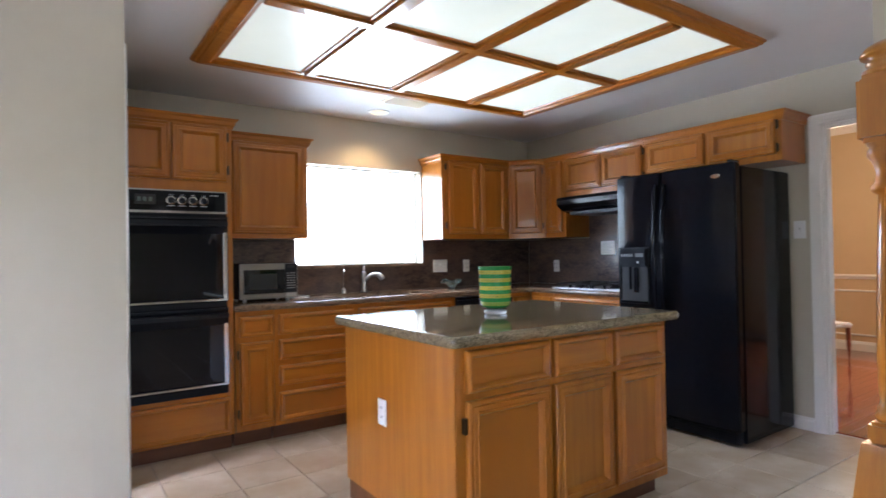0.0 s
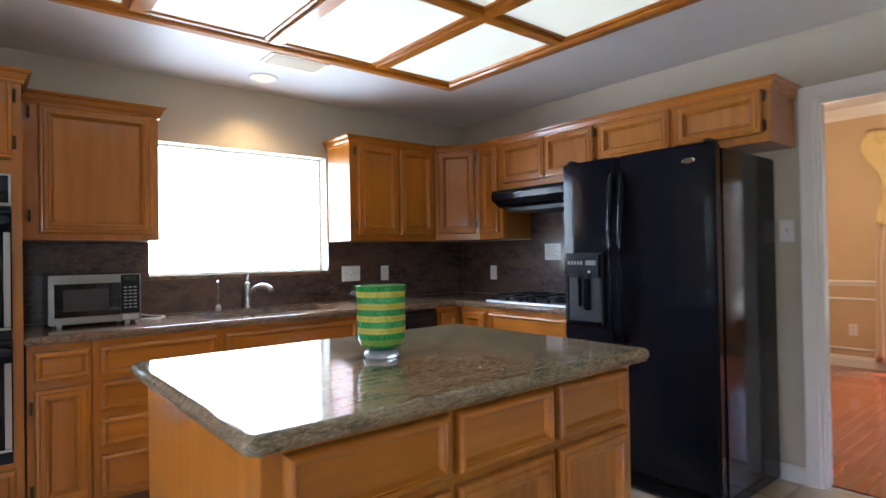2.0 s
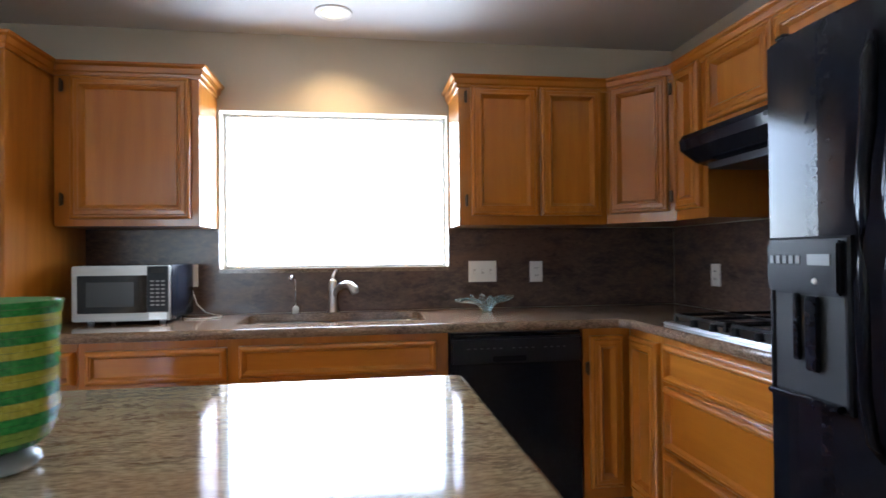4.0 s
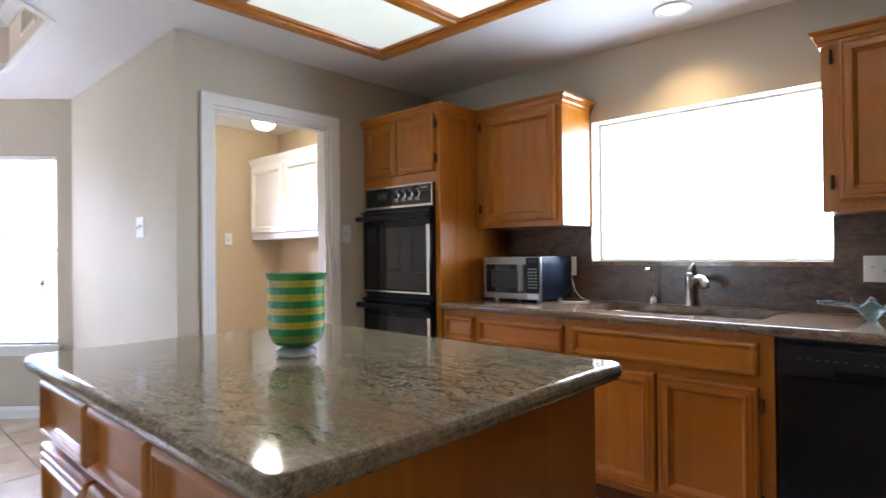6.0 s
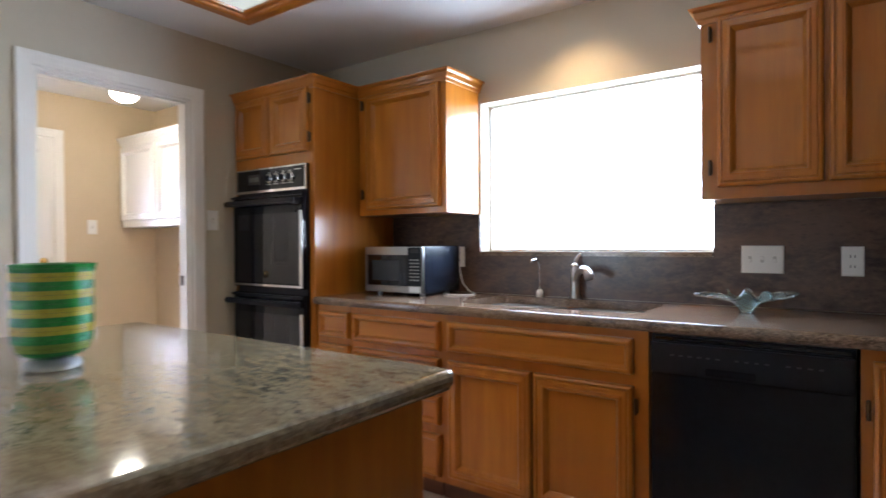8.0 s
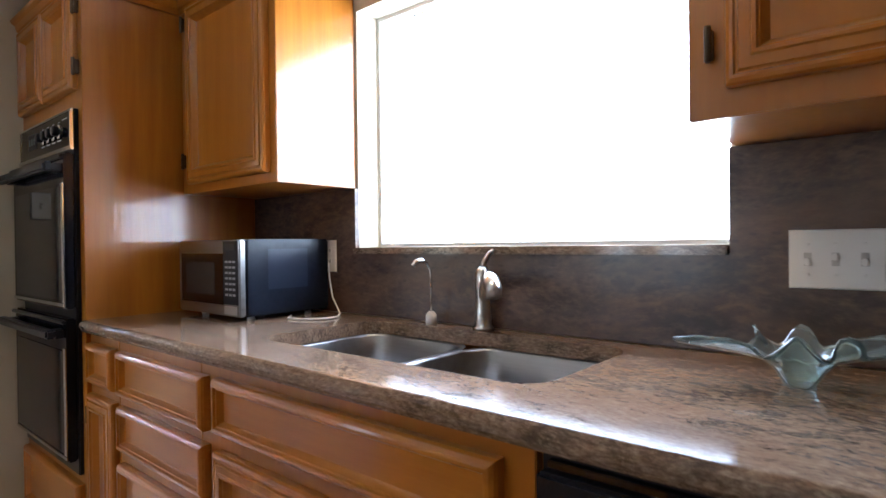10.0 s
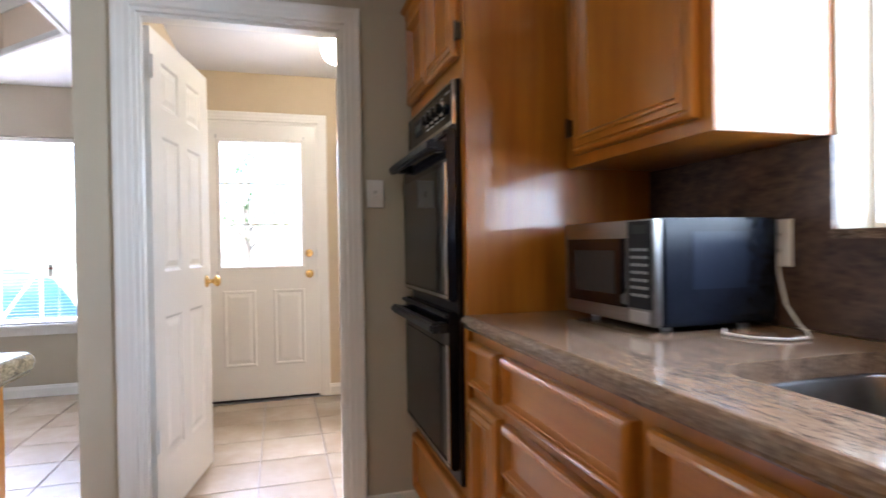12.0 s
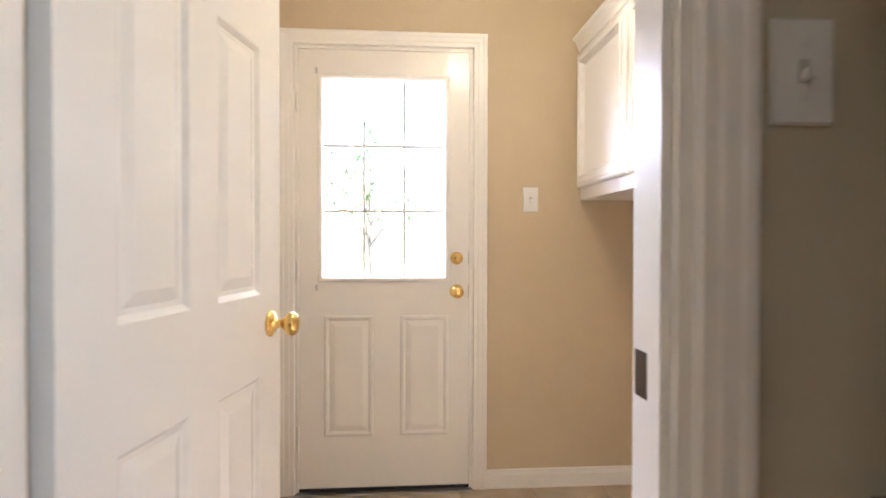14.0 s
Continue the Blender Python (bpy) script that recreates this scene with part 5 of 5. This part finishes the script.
for tm in (Matrix.Translation((*BAY[1], 0)) @ pose(0, 0, 0, 0, 0, ang) @ pose(0.90, 0.012, 0.99), pose(-0.778, 1.435, 0.975, 0, 0, 90)):
    tg = thing("blind_tag", tm, "small paper tag hanging from the blind cord", "tag", "blind tags")
    part("card", box(-0.018, 0.018, -0.001, 0.0, -0.05, 0.05), PLATE, tg)
    part("print", box(-0.016, 0.016, -0.0018, -0.0012, 0.012, 0.03), PRINT, tg)
    part("cord", box(-0.001, 0.001, -0.0005, 0.0005, 0.05, 0.95), PLATE, tg)
# unseen frame piece for the invented fill opening
structure("window_4_frame", box(0.0, 2.0, -5.12, -5.10, 0.6, 0.63), WHITE, "white frame of the added unseen opening for the south fill", "window")

# ---- stair newel and knee wall ----
structure("wall_stair", box(3.752, EX - 0.002, -1.6, 0.60, 0, H), WALL, "beige wall under the stairs")
structure("knee_wall", box(3.275, 3.752, 0.345, 0.515, 0, 0.545), WHITE, "white knee wall at the foot of the stairs", "knee wall")
structure("trim_knee_wall", box(3.245, 3.752, 0.315, 0.545, 0.545, 0.58, 0.010), NEWELWOOD, "oak cap on the knee wall", "cap")
nw = thing("newel_post", pose(3.318, 0.43, 0.58), "turned golden oak newel post with a square head", "newel post")
part("base_moulding", lathe([(0.118, 0.0), (0.118, 0.022), (0.108, 0.036), (0.088, 0.170), (0.084, 0.185)], 4, Matrix.Rotation(radians(45), 4, "Z")), NEWELWOOD, nw)
part("plinth", box(-0.052, 0.052, -0.052, 0.052, 0.185, 0.235, 0.008), NEWELWOOD, nw)
part("shaft", lathe([(0.046, 0.235), (0.050, 0.245), (0.043, 0.255), (0.045, 0.265), (0.038, 0.275), (0.041, 0.32), (0.042, 0.40), (0.040, 0.54), (0.035, 0.68), (0.032, 0.765), (0.044, 0.775), (0.046, 0.785), (0.038, 0.793), (0.034, 0.820), (0.042, 0.845), (0.051, 0.857), (0.051, 0.869), (0.045, 0.877), (0.052, 0.887)], 32), NEWELWOOD, nw, smooth=True)
part("head_block", box(-0.057, 0.057, -0.057, 0.057, 0.887, 1.047, 0.012), NEWELWOOD, nw)
part("cap", lathe([(0.055, 1.047), (0.057, 1.057), (0.044, 1.063), (0.049, 1.071), (0.050, 1.077), (0.040, 1.083), (0.059, 1.090), (0.061, 1.097), (0.050, 1.112), (0.028, 1.124), (0.008, 1.129)], 32), NEWELWOOD, nw, smooth=True)
hr = thing("handrail", pose(3.318, 0.43, 1.58), "golden oak handrail between newel and wall", "handrail")
part("rail", box(0.056, 0.415, 0.010, 0.062, -0.035, 0.030, 0.014), NEWELWOOD, hr)
rs = part("rosette", lathe([(0.068, 0.0), (0.068, 0.010), (0.060, 0.016), (0.054, 0.014), (0.046, 0.020)], 28, Matrix.Rotation(radians(-90), 4, "Y")), NEWELWOOD, hr, "round oak rosette on the wall", smooth=True)
rs.location = (0.4335, 0.075, 0.0)
sr = thing("stair_rail", pose(3.318, 0.374, 1.595), "golden oak stair rail running down from the newel", "handrail")
bm = box(-0.030, 0.030, -0.42, 0.0, -0.036, 0.030, 0.014)
for v in bm.verts:
    v.co.z += 0.40 * v.co.y
part("rail", bm, NEWELWOOD, sr)
ba = thing("baluster", pose(3.60, 0.475, 0.58), "black twisted iron baluster under the handrail", "baluster")
bm = bmesh.new()
prev = None
for k in range(61):
    z = 0.967 * k / 60
    tw = radians(12) * k if 12 < k < 50 else radians(12) * (12 if k <= 12 else 50)
    row = [bm.verts.new((0.0085 * math.cos(tw + math.pi / 4 + math.pi / 2 * i), 0.0085 * math.sin(tw + math.pi / 4 + math.pi / 2 * i), z)) for i in range(4)]
    if prev:
        for i in range(4):
            bm.faces.new((prev[i], prev[(i + 1) % 4], row[(i + 1) % 4], row[i]))
    prev = row
part("twisted_bar", bm, IRON, ba)
part("shoe", box(-0.018, 0.018, -0.018, 0.018, 0.0, 0.022, 0.004), IRON, ba)

# ---- dining room ----
DX = 9.6
DWIN = (-0.10, 1.81, 0.42, 2.25)
DHT = 2.72
structure("wall_dining_east", wall_run(DX, DX + 0.15, -2.5, 5.5, DHT, [DWIN], "y"), DINING_WALL, "warm tan dining room wall with a tall window")
structure("wall_dining_north", box(EX + 0.12, DX, 5.4, 5.5, 0, DHT), DINING_WALL, "warm tan dining room wall")
structure("wall_dining_south", box(EX + 0.12, DX, -2.5, -2.4, 0, DHT), DINING_WALL, "warm tan dining room wall")
structure("wall_dining_west", wall_run(EX + 0.121, EX + 0.127, -2.4, 5.4, DHT, [(0.69, 1.578, 0.0, 2.045)], "y"), DINING_WALL, "warm tan dining room wall")
structure("ceiling_dining", box(EX + 0.12, DX + 0.15, -2.5, 5.5, DHT, DHT + 0.05), CEIL, "off-white dining room ceiling", "ceiling")
casing("trim_dining_door_inner", 0.888, 2.045, pose(EX + 0.128, 0.69, 0, 0, 0, 90), "white moulded casing on the dining room side")
structure("trim_dining_crown", sweep([(0.0, 0.0), (0.0, -0.11), (0.012, -0.11), (0.03, -0.07), (0.075, -0.025), (0.085, 0.0)], [(DX, 5.4, DHT), (DX, -2.4, DHT)]), WHITE, "white crown moulding in the dining room", "moulding")
structure("baseboard_dining", sweep([(o, u * 1.3) for o, u in SKIRT], [(DX, 5.4, 0), (DX, -2.4, 0)]), WHITE, "white dining room baseboard", "baseboard")
RAIL = [(0.0, -0.03), (0.010, -0.03), (0.014, -0.01), (0.026, 0.004), (0.026, 0.014), (0.012, 0.022), (0.0, 0.028)]
structure("trim_chair_rail", sweep(RAIL, [(DX, 5.4, 0.885), (DX, DWIN[1] + 0.02, 0.885)]), WHITE, "white chair rail on the dining room wall", "chair rail")
for z in (0.715, 0.19):
    structure("trim_panel_mould", sweep([(0.0, -0.012), (0.010, -0.010), (0.014, 0.0), (0.008, 0.010), (0.0, 0.012)], [(DX, 5.2, z), (DX, DWIN[1] + 0.10, z)]), WHITE, "white panel moulding on the dining room wall", "moulding")
dwn = thing("window_5", pose(DX, DWIN[1], DWIN[2], 0, 0, -90), "tall white-barred dining room window", "window", kind="structure")
w_, h_ = DWIN[1] - DWIN[0], DWIN[3] - DWIN[2]
b = bmesh.new()
for a in ((0, 0.05, 0.05, 0.12, 0, h_), (w_ - 0.05, w_, 0.05, 0.12, 0, h_), (0.05, w_ - 0.05, 0.05, 0.12, 0, 0.05), (0.05, w_ - 0.05, 0.05, 0.12, h_ - 0.05, h_)):
    bx(b, *a)
part("window_frame", b, WHITE, dwn)
b = bmesh.new()
for z in (0.30, 0.47, 0.66, 0.83):
    bx(b, 0.05, w_ - 0.05, 0.085, 0.10, h_ * z - (0.02 if z == 0.47 else 0.009), h_ * z + (0.02 if z == 0.47 else 0.009))
for k in range(1, 6):
    x = w_ * k / 6
    bx(b, x - 0.009, x + 0.009, 0.086, 0.099, 0.05, h_ - 0.05)
part("glazing_bars", b, WHITE, dwn)
p_ = part("pane", box(0.05, w_ - 0.05, 0.108, 0.112, 0.05, h_ - 0.05), GLASS, dwn)
p_.visible_shadow = False
part("window_sill", box(-0.05, w_ + 0.05, -0.05, 0.05, -0.03, 0.0, 0.006), WHITE, dwn)

CURTAIN = mat("cream_curtain", (0.76, 0.63, 0.48), 0.85, color2=(0.82, 0.70, 0.55), scale=60, stretch=(1, 1, 0.2), bump=0.1, bump_scale=200)
VALANCE = mat("yellow_valance", (0.74, 0.57, 0.24), 0.7, color2=(0.80, 0.64, 0.31), scale=40, bump=0.1, bump_scale=150)


def cloth(name, w, h, folds, depth, material, m, label, category, top=1.0, sag=0.0):
    bm = bmesh.new()
    nx, nz = folds * 8, 24
    grid = []
    for j in range(nz + 1):
        v = j / nz
        row = []
        for i in range(nx + 1):
            u = i / nx
            x = (u - 0.5) * w * (1.0 - (1 - top) * v) + 0.01 * math.sin(9 * v + 3 * u)
            y = -depth * (0.5 + 0.5 * math.sin(2 * math.pi * folds * u + 0.6 * math.sin(5 * v))) - 0.01 * math.sin(6 * v)
            z = h * v - sag * math.sin(math.pi * u) * (1 - v)
            row.append(bm.verts.new((x, y, z)))
        grid.append(row)
    for p, q in zip(grid, grid[1:]):
        for i in range(nx):
            bm.faces.new((p[i], p[i + 1], q[i + 1], q[i]))
    ob = solid(name, bm, material, label, category, m, smooth=True)
    s_ = ob.modifiers.new("thick", "SOLIDIFY")
    s_.thickness = 0.004
    return ob


cloth("curtain", 0.36, 1.98, 6, 0.07, CURTAIN, pose(DX - 0.03, 2.00, 0.09, 0, 0, -90), "cream floor-length curtain beside the dining window", "curtain", top=0.55)
cloth("curtain", 0.36, 1.98, 6, 0.07, CURTAIN, pose(DX - 0.03, -0.20, 0.09, 0, 0, -90), "cream floor-length curtain beside the dining window", "curtain", top=0.55)


def swag(name, y0, y1, m_label):
    """A draped valance: stacked sagging folds between two points."""
    bm = bmesh.new()
    n, folds = 28, 7
    rows = []
    for j in range(folds * 6 + 1):
        v = j / (folds * 6)
        row = []
        for i in range(n + 1):
            u = i / n
            y = y0 + (y1 - y0) * u
            drop = (0.03 + 0.42 * v) * (math.sin(math.pi * u) ** 0.8) + 0.10 * v * (abs(2 * u - 1) ** 3)
            bulge = 0.05 + 0.035 * math.sin(2 * math.pi * folds * v) * math.sin(math.pi * u) + 0.05 * math.sin(math.pi * v)
            row.append(bm.verts.new((DX - 0.05 - bulge, y, 2.43 - drop)))
        rows.append(row)
    for p, q in zip(rows, rows[1:]):
        for i in range(n):
            bm.faces.new((p[i], p[i + 1], q[i + 1], q[i]))
    ob = solid(name, bm, VALANCE, m_label, "valance", smooth=True)
    s_ = ob.modifiers.new("thick", "SOLIDIFY")
    s_.thickness = 0.004
    return ob


swag("swag_valance", 2.12, 0.90, "golden draped swag valance with tassel fringe")
swag("swag_valance", 0.92, -0.30, "golden draped swag valance with tassel fringe")
jb = bmesh.new()
prev = None
for k in range(26):
    v = k / 25
    half = 0.03 + 0.10 * (1 - v) + 0.025 * math.sin(9 * v)
    x = DX - 0.10 - 0.02 * math.sin(12 * v)
    row = [jb.verts.new((x - 0.03 * math.sin(3 * i + 9 * v), 2.06 + 0.04 * math.sin(7 * v) + half * (i / 6 - 0.5) * 2, 2.40 - 0.95 * v + 0.05 * (i / 6))) for i in range(7)]
    if prev:
        for i in range(6):
            jb.faces.new((prev[i], prev[i + 1], row[i + 1], row[i]))
    prev = row
jt = solid("valance_tail", jb, VALANCE, "golden cascading valance tail beside the window", "valance", smooth=True)
s_ = jt.modifiers.new("thick", "SOLIDIFY")
s_.thickness = 0.004
fringe = thing("tassel_fringe", pose(0, 0, 0), "golden tassel fringe along the valance tail", "fringe")
fm = None
for k in range(30):
    v = k / 29
    tz = part("tassel", lathe([(0.004, 0.0), (0.014, -0.012), (0.012, -0.03), (0.016, -0.05)], 6), VALANCE, fringe) if fm is None else new("tassel", fm)
    fm = tz.data
    tz.parent = fringe
    tz.location = (DX - 0.135, 1.94 - 0.06 * math.sin(8 * v) + 0.10 * v, 2.36 - 0.90 * v)

ch = thing("dining_chair", pose(8.05, 2.50, 0, 0, 0, 75), "dark wooden dining chair with a tall slatted back", "chair")
CHW = mat("dark_cherry", (0.13, 0.035, 0.014), 0.28, color2=(0.20, 0.06, 0.025), scale=20, stretch=(1, 1, 0.1), coat=0.3)
part("seat", box(-0.23, 0.23, -0.22, 0.22, 0.44, 0.49, 0.015), mat("striped_cushion", (0.50, 0.38, 0.25), 0.8, color2=(0.60, 0.48, 0.34), scale=50), ch)
for x in (-0.20, 0.20):
    part("leg", tube([(x, -0.19, 0.0), (x, -0.19, 0.25), (x, -0.185, 0.44)], 0.02, 8, [0.014, 0.018, 0.022]), CHW, ch)
    part("back_post", tube([(x, 0.24, 0.0), (x, 0.20, 0.45), (x, 0.22, 0.75), (x * 0.95, 0.28, 1.05)], 0.018, 8), CHW, ch)
for x in (-0.12, -0.04, 0.04, 0.12):
    part("back_slat", tube([(x, 0.20, 0.49), (x, 0.222, 0.75), (x, 0.272, 1.0)], 0.011, 6), CHW, ch)
part("top_rail", box(-0.21, 0.21, 0.262, 0.296, 0.99, 1.07, 0.01), CHW, ch)

# ---- outdoors ----
structure("patio", box(-12.0, -0.95, -6.0, 9.0, -0.16, -0.10), mat("patio_concrete", (0.50, 0.48, 0.44), 0.8, color2=(0.58, 0.55, 0.51), scale=5, bump=0.1), "pale concrete patio outside the nook", "patio")
cv = thing("covered_grill", pose(-2.6, 0.10, -0.10), "blue-green fabric cover over patio furniture", "patio furniture")
bm = bmesh.new()
prev = None
for j in range(9):
    v = j / 8
    row = []
    for k in range(20):
        a = 2 * math.pi * k / 20
        r = (0.80 - 0.35 * v ** 2 + 0.03 * math.sin(5 * a) * (1 - v)) if v < 0.95 else 0.28
        row.append(bm.verts.new((r * math.cos(a), 1.35 * r * math.sin(a), 0.05 + 1.0 * v)))
    if prev:
        for k in range(20):
            bm.faces.new((prev[k], prev[(k + 1) % 20], row[(k + 1) % 20], row[k]))
    prev = row
bm.faces.new(prev)
part("cover", bm, mat("blue_cover", (0.003, 0.035, 0.065), 0.7, color2=(0.006, 0.050, 0.085), scale=8, bump=0.3, bump_scale=20), cv, smooth=True)
for k in range(3):
    st_ = part("strap", tube([(0.82 - 0.36 * v ** 2, -0.9 + 0.6 * k + 0.5 * v, 0.08 + 1.0 * v) for v in (0.0, 0.3, 0.6, 0.9)], 0.012, 6), mat("pale_strap", (0.45, 0.55, 0.55), 0.6) if k == 0 else bpy.data.materials["pale_strap"], cv)

BARK = mat("bark", (0.16, 0.13, 0.10), 0.9, color2=(0.26, 0.21, 0.16), scale=14, stretch=(1, 1, 0.25), bump=0.6, bump_scale=20)
LEAF = mat("leaf", (0.07, 0.12, 0.03), 0.5, color2=(0.12, 0.19, 0.06), scale=3, rand=0.2)


def tree(x, y, height, spread, seed, label):
    rng = random.Random(seed)
    t = thing("tree", pose(x, y, -0.16), label, "tree", "garden trees")
    pts = [(0.10 * math.sin(2.2 * v), 0.08 * math.sin(3.1 * v + 1), height * 0.62 * v) for v in (0, 0.25, 0.5, 0.75, 1.0)]
    part("trunk", tube(pts, 0.1, 10, [0.03 * height * k for k in (0.5, 0.42, 0.36, 0.28, 0.18)]), BARK, t, smooth=True)
    tips = []
    for k in range(9):
        a = 2.4 * k + rng.uniform(-0.3, 0.3)
        z = height * rng.uniform(0.34, 0.6)
        r = spread * rng.uniform(0.5, 1.0)
        top = (r * math.cos(a), r * math.sin(a), z + height * rng.uniform(0.12, 0.34))
        part("limb", tube([(0.05, 0.05, z), (0.45 * top[0], 0.45 * top[1], z + 0.5 * (top[2] - z)), top], 0.04, 6, [0.03, 0.02, 0.008]), BARK, t)
        tips.append(top)
        tips.append((0.55 * top[0], 0.55 * top[1], z + 0.6 * (top[2] - z)))
    tips.append((0, 0, height * 0.85))
    verts, faces = [], []
    for tip in tips:
        for _ in range(10):
            c = Vector(tip) + Vector((rng.gauss(0, 0.34), rng.gauss(0, 0.34), rng.gauss(0, 0.28))) * spread * 0.55
            d1 = Vector((rng.uniform(-1, 1), rng.uniform(-1, 1), rng.uniform(-1, 1))).normalized()
            d2 = d1.cross(Vector((rng.uniform(-1, 1), rng.uniform(-1, 1), rng.uniform(-1, 1)))).normalized()
            i = len(verts)
            verts += [c - 0.07 * d1, c - 0.03 * d2, c + 0.07 * d1, c + 0.03 * d2]
            faces.append((i, i + 1, i + 2, i + 3))
    me = bpy.data.meshes.new("crown")
    me.from_pydata([tuple(v) for v in verts], [], faces)
    me.materials.append(LEAF)
    ob = new("crown", me)
    ob.parent = t
    return t


tree(-8.2, 2.48, 3.5, 0.8, 3, "young sparse tree with a slim trunk in the garden")
tree(14.5, 3.2, 5.5, 2.2, 8, "leafy front garden tree")
hs = thing("neighbour_house", pose(24, 1, -0.16), "pale brick house across the street", "house")
part("wall", box(0, 8, -8, 8, 0, 2.9), mat("pale_brick", (0.42, 0.30, 0.24), 0.85, color2=(0.50, 0.37, 0.30), scale=9), hs)
bm = bmesh.new()
rv = [bm.verts.new(p) for p in ((-0.5, -8.5, 2.9), (8.5, -8.5, 2.9), (8.5, 8.5, 2.9), (-0.5, 8.5, 2.9), (4, -6, 5.2), (4, 6, 5.2))]
for q in ((0, 1, 4), (1, 2, 5, 4), (2, 3, 5), (3, 0, 4, 5), (0, 3, 2, 1)):
    bm.faces.new([rv[i] for i in q])
part("roof", bm, mat("grey_shingle", (0.14, 0.13, 0.12), 0.9, color2=(0.20, 0.19, 0.18), scale=20), hs)
# panes painted pale in place of overexposed glare on dark glass
PALE_PANE = mat("pale_pane_glare", (0.5, 0.52, 0.52), 0.3)
for y in (-5, -1.5, 3):
    wn_ = part("window", box(-0.05, -0.004, y, y + 1.4, 0.9, 2.2, 0.01), WHITE, hs)
    part("pane", box(-0.06, -0.052, y + 0.08, y + 1.32, 0.98, 2.12), PALE_PANE, wn_)

# ---- floors, piece by piece ----
PITCH = 0.342


def tile_mesh():
    h = PITCH / 2 - 0.003
    bm = box(-h, h, -h, h, -0.0075, 0.0)
    top = [e for e in bm.edges if all(v.co.z > -0.001 for v in e.verts)]
    bmesh.ops.bevel(bm, geom=top, offset=0.002, segments=1, affect="EDGES")
    return finish("tile", bm, TILE)


floor_set = thing("floor_tiles", pose(0, 0, 0), "pale beige ceramic floor tiles with grout lines", "floor", kind="structure")
tmesh = tile_mesh()
rest = []
TX0, TY0 = -0.045, 0.130
for i in range(-3, 18):
    for j in range(-16, 13):
        x, y = TX0 + PITCH * i, TY0 + PITCH * j
        if x > EX - 0.06 or (x > 3.9 and y < 0.35) or x < -1.0:
            continue
        if y > 2.50 and x < -0.08 - PITCH / 2:
            continue
        near = y > 0.0 and not (2.95 < x < 4.15 and 1.85 < y < 2.45) and not (y > 3.95 and x > 2.1) and not (x > 5.4 and y > 1.9)
        if near and len(floor_set.children) < 300:
            o_ = new("tile", tmesh)
            o_.parent = floor_set
            o_.location = (x, y, 0)
        else:
            rest.append((x, y))
verts, faces = [], []
h = PITCH / 2 - 0.003
for x, y in rest:
    i = len(verts)
    verts += [(x - h, y - h, -0.007), (x + h, y - h, -0.007), (x + h, y + h, -0.007), (x - h, y + h, -0.007), (x - h, y - h, 0), (x + h, y - h, 0), (x + h, y + h, 0), (x - h, y + h, 0)]
    faces += [(i + 4, i + 5, i + 6, i + 7), (i, i + 1, i + 5, i + 4), (i + 1, i + 2, i + 6, i + 5), (i + 2, i + 3, i + 7, i + 6), (i + 3, i, i + 4, i + 7)]
me = bpy.data.meshes.new("far_tiles")
me.from_pydata(verts, [], faces)
me.materials.append(TILE)
o_ = new("far_tiles", me)
o_.parent = floor_set
tagged(o_, kind="stuff")

boards = thing("floor_boards", pose(0, 0, 0), "glossy cherry-red wooden dining room boards", "floor", kind="structure")
rng = random.Random(11)
bmesh_cache = {}
y = -0.6
while y < 4.4:
    x = EX + 0.10
    first = True
    while x < DX:
        ln = rng.choice((0.6, 0.9, 1.2, 1.5)) if not first else rng.choice((0.3, 0.45, 0.75, 1.05))
        first = False
        ln = min(ln, DX - x)
        key = round(ln, 3)
        if key not in bmesh_cache:
            bmesh_cache[key] = finish("board", box(0.0008, ln - 0.0008, 0.0008, 0.0832, -0.011, 0.0, 0.001), WOODFLOOR)
        o_ = new("board", bmesh_cache[key])
        o_.parent = boards
        o_.location = (x, y, 0)
        x += ln
    y += 0.084
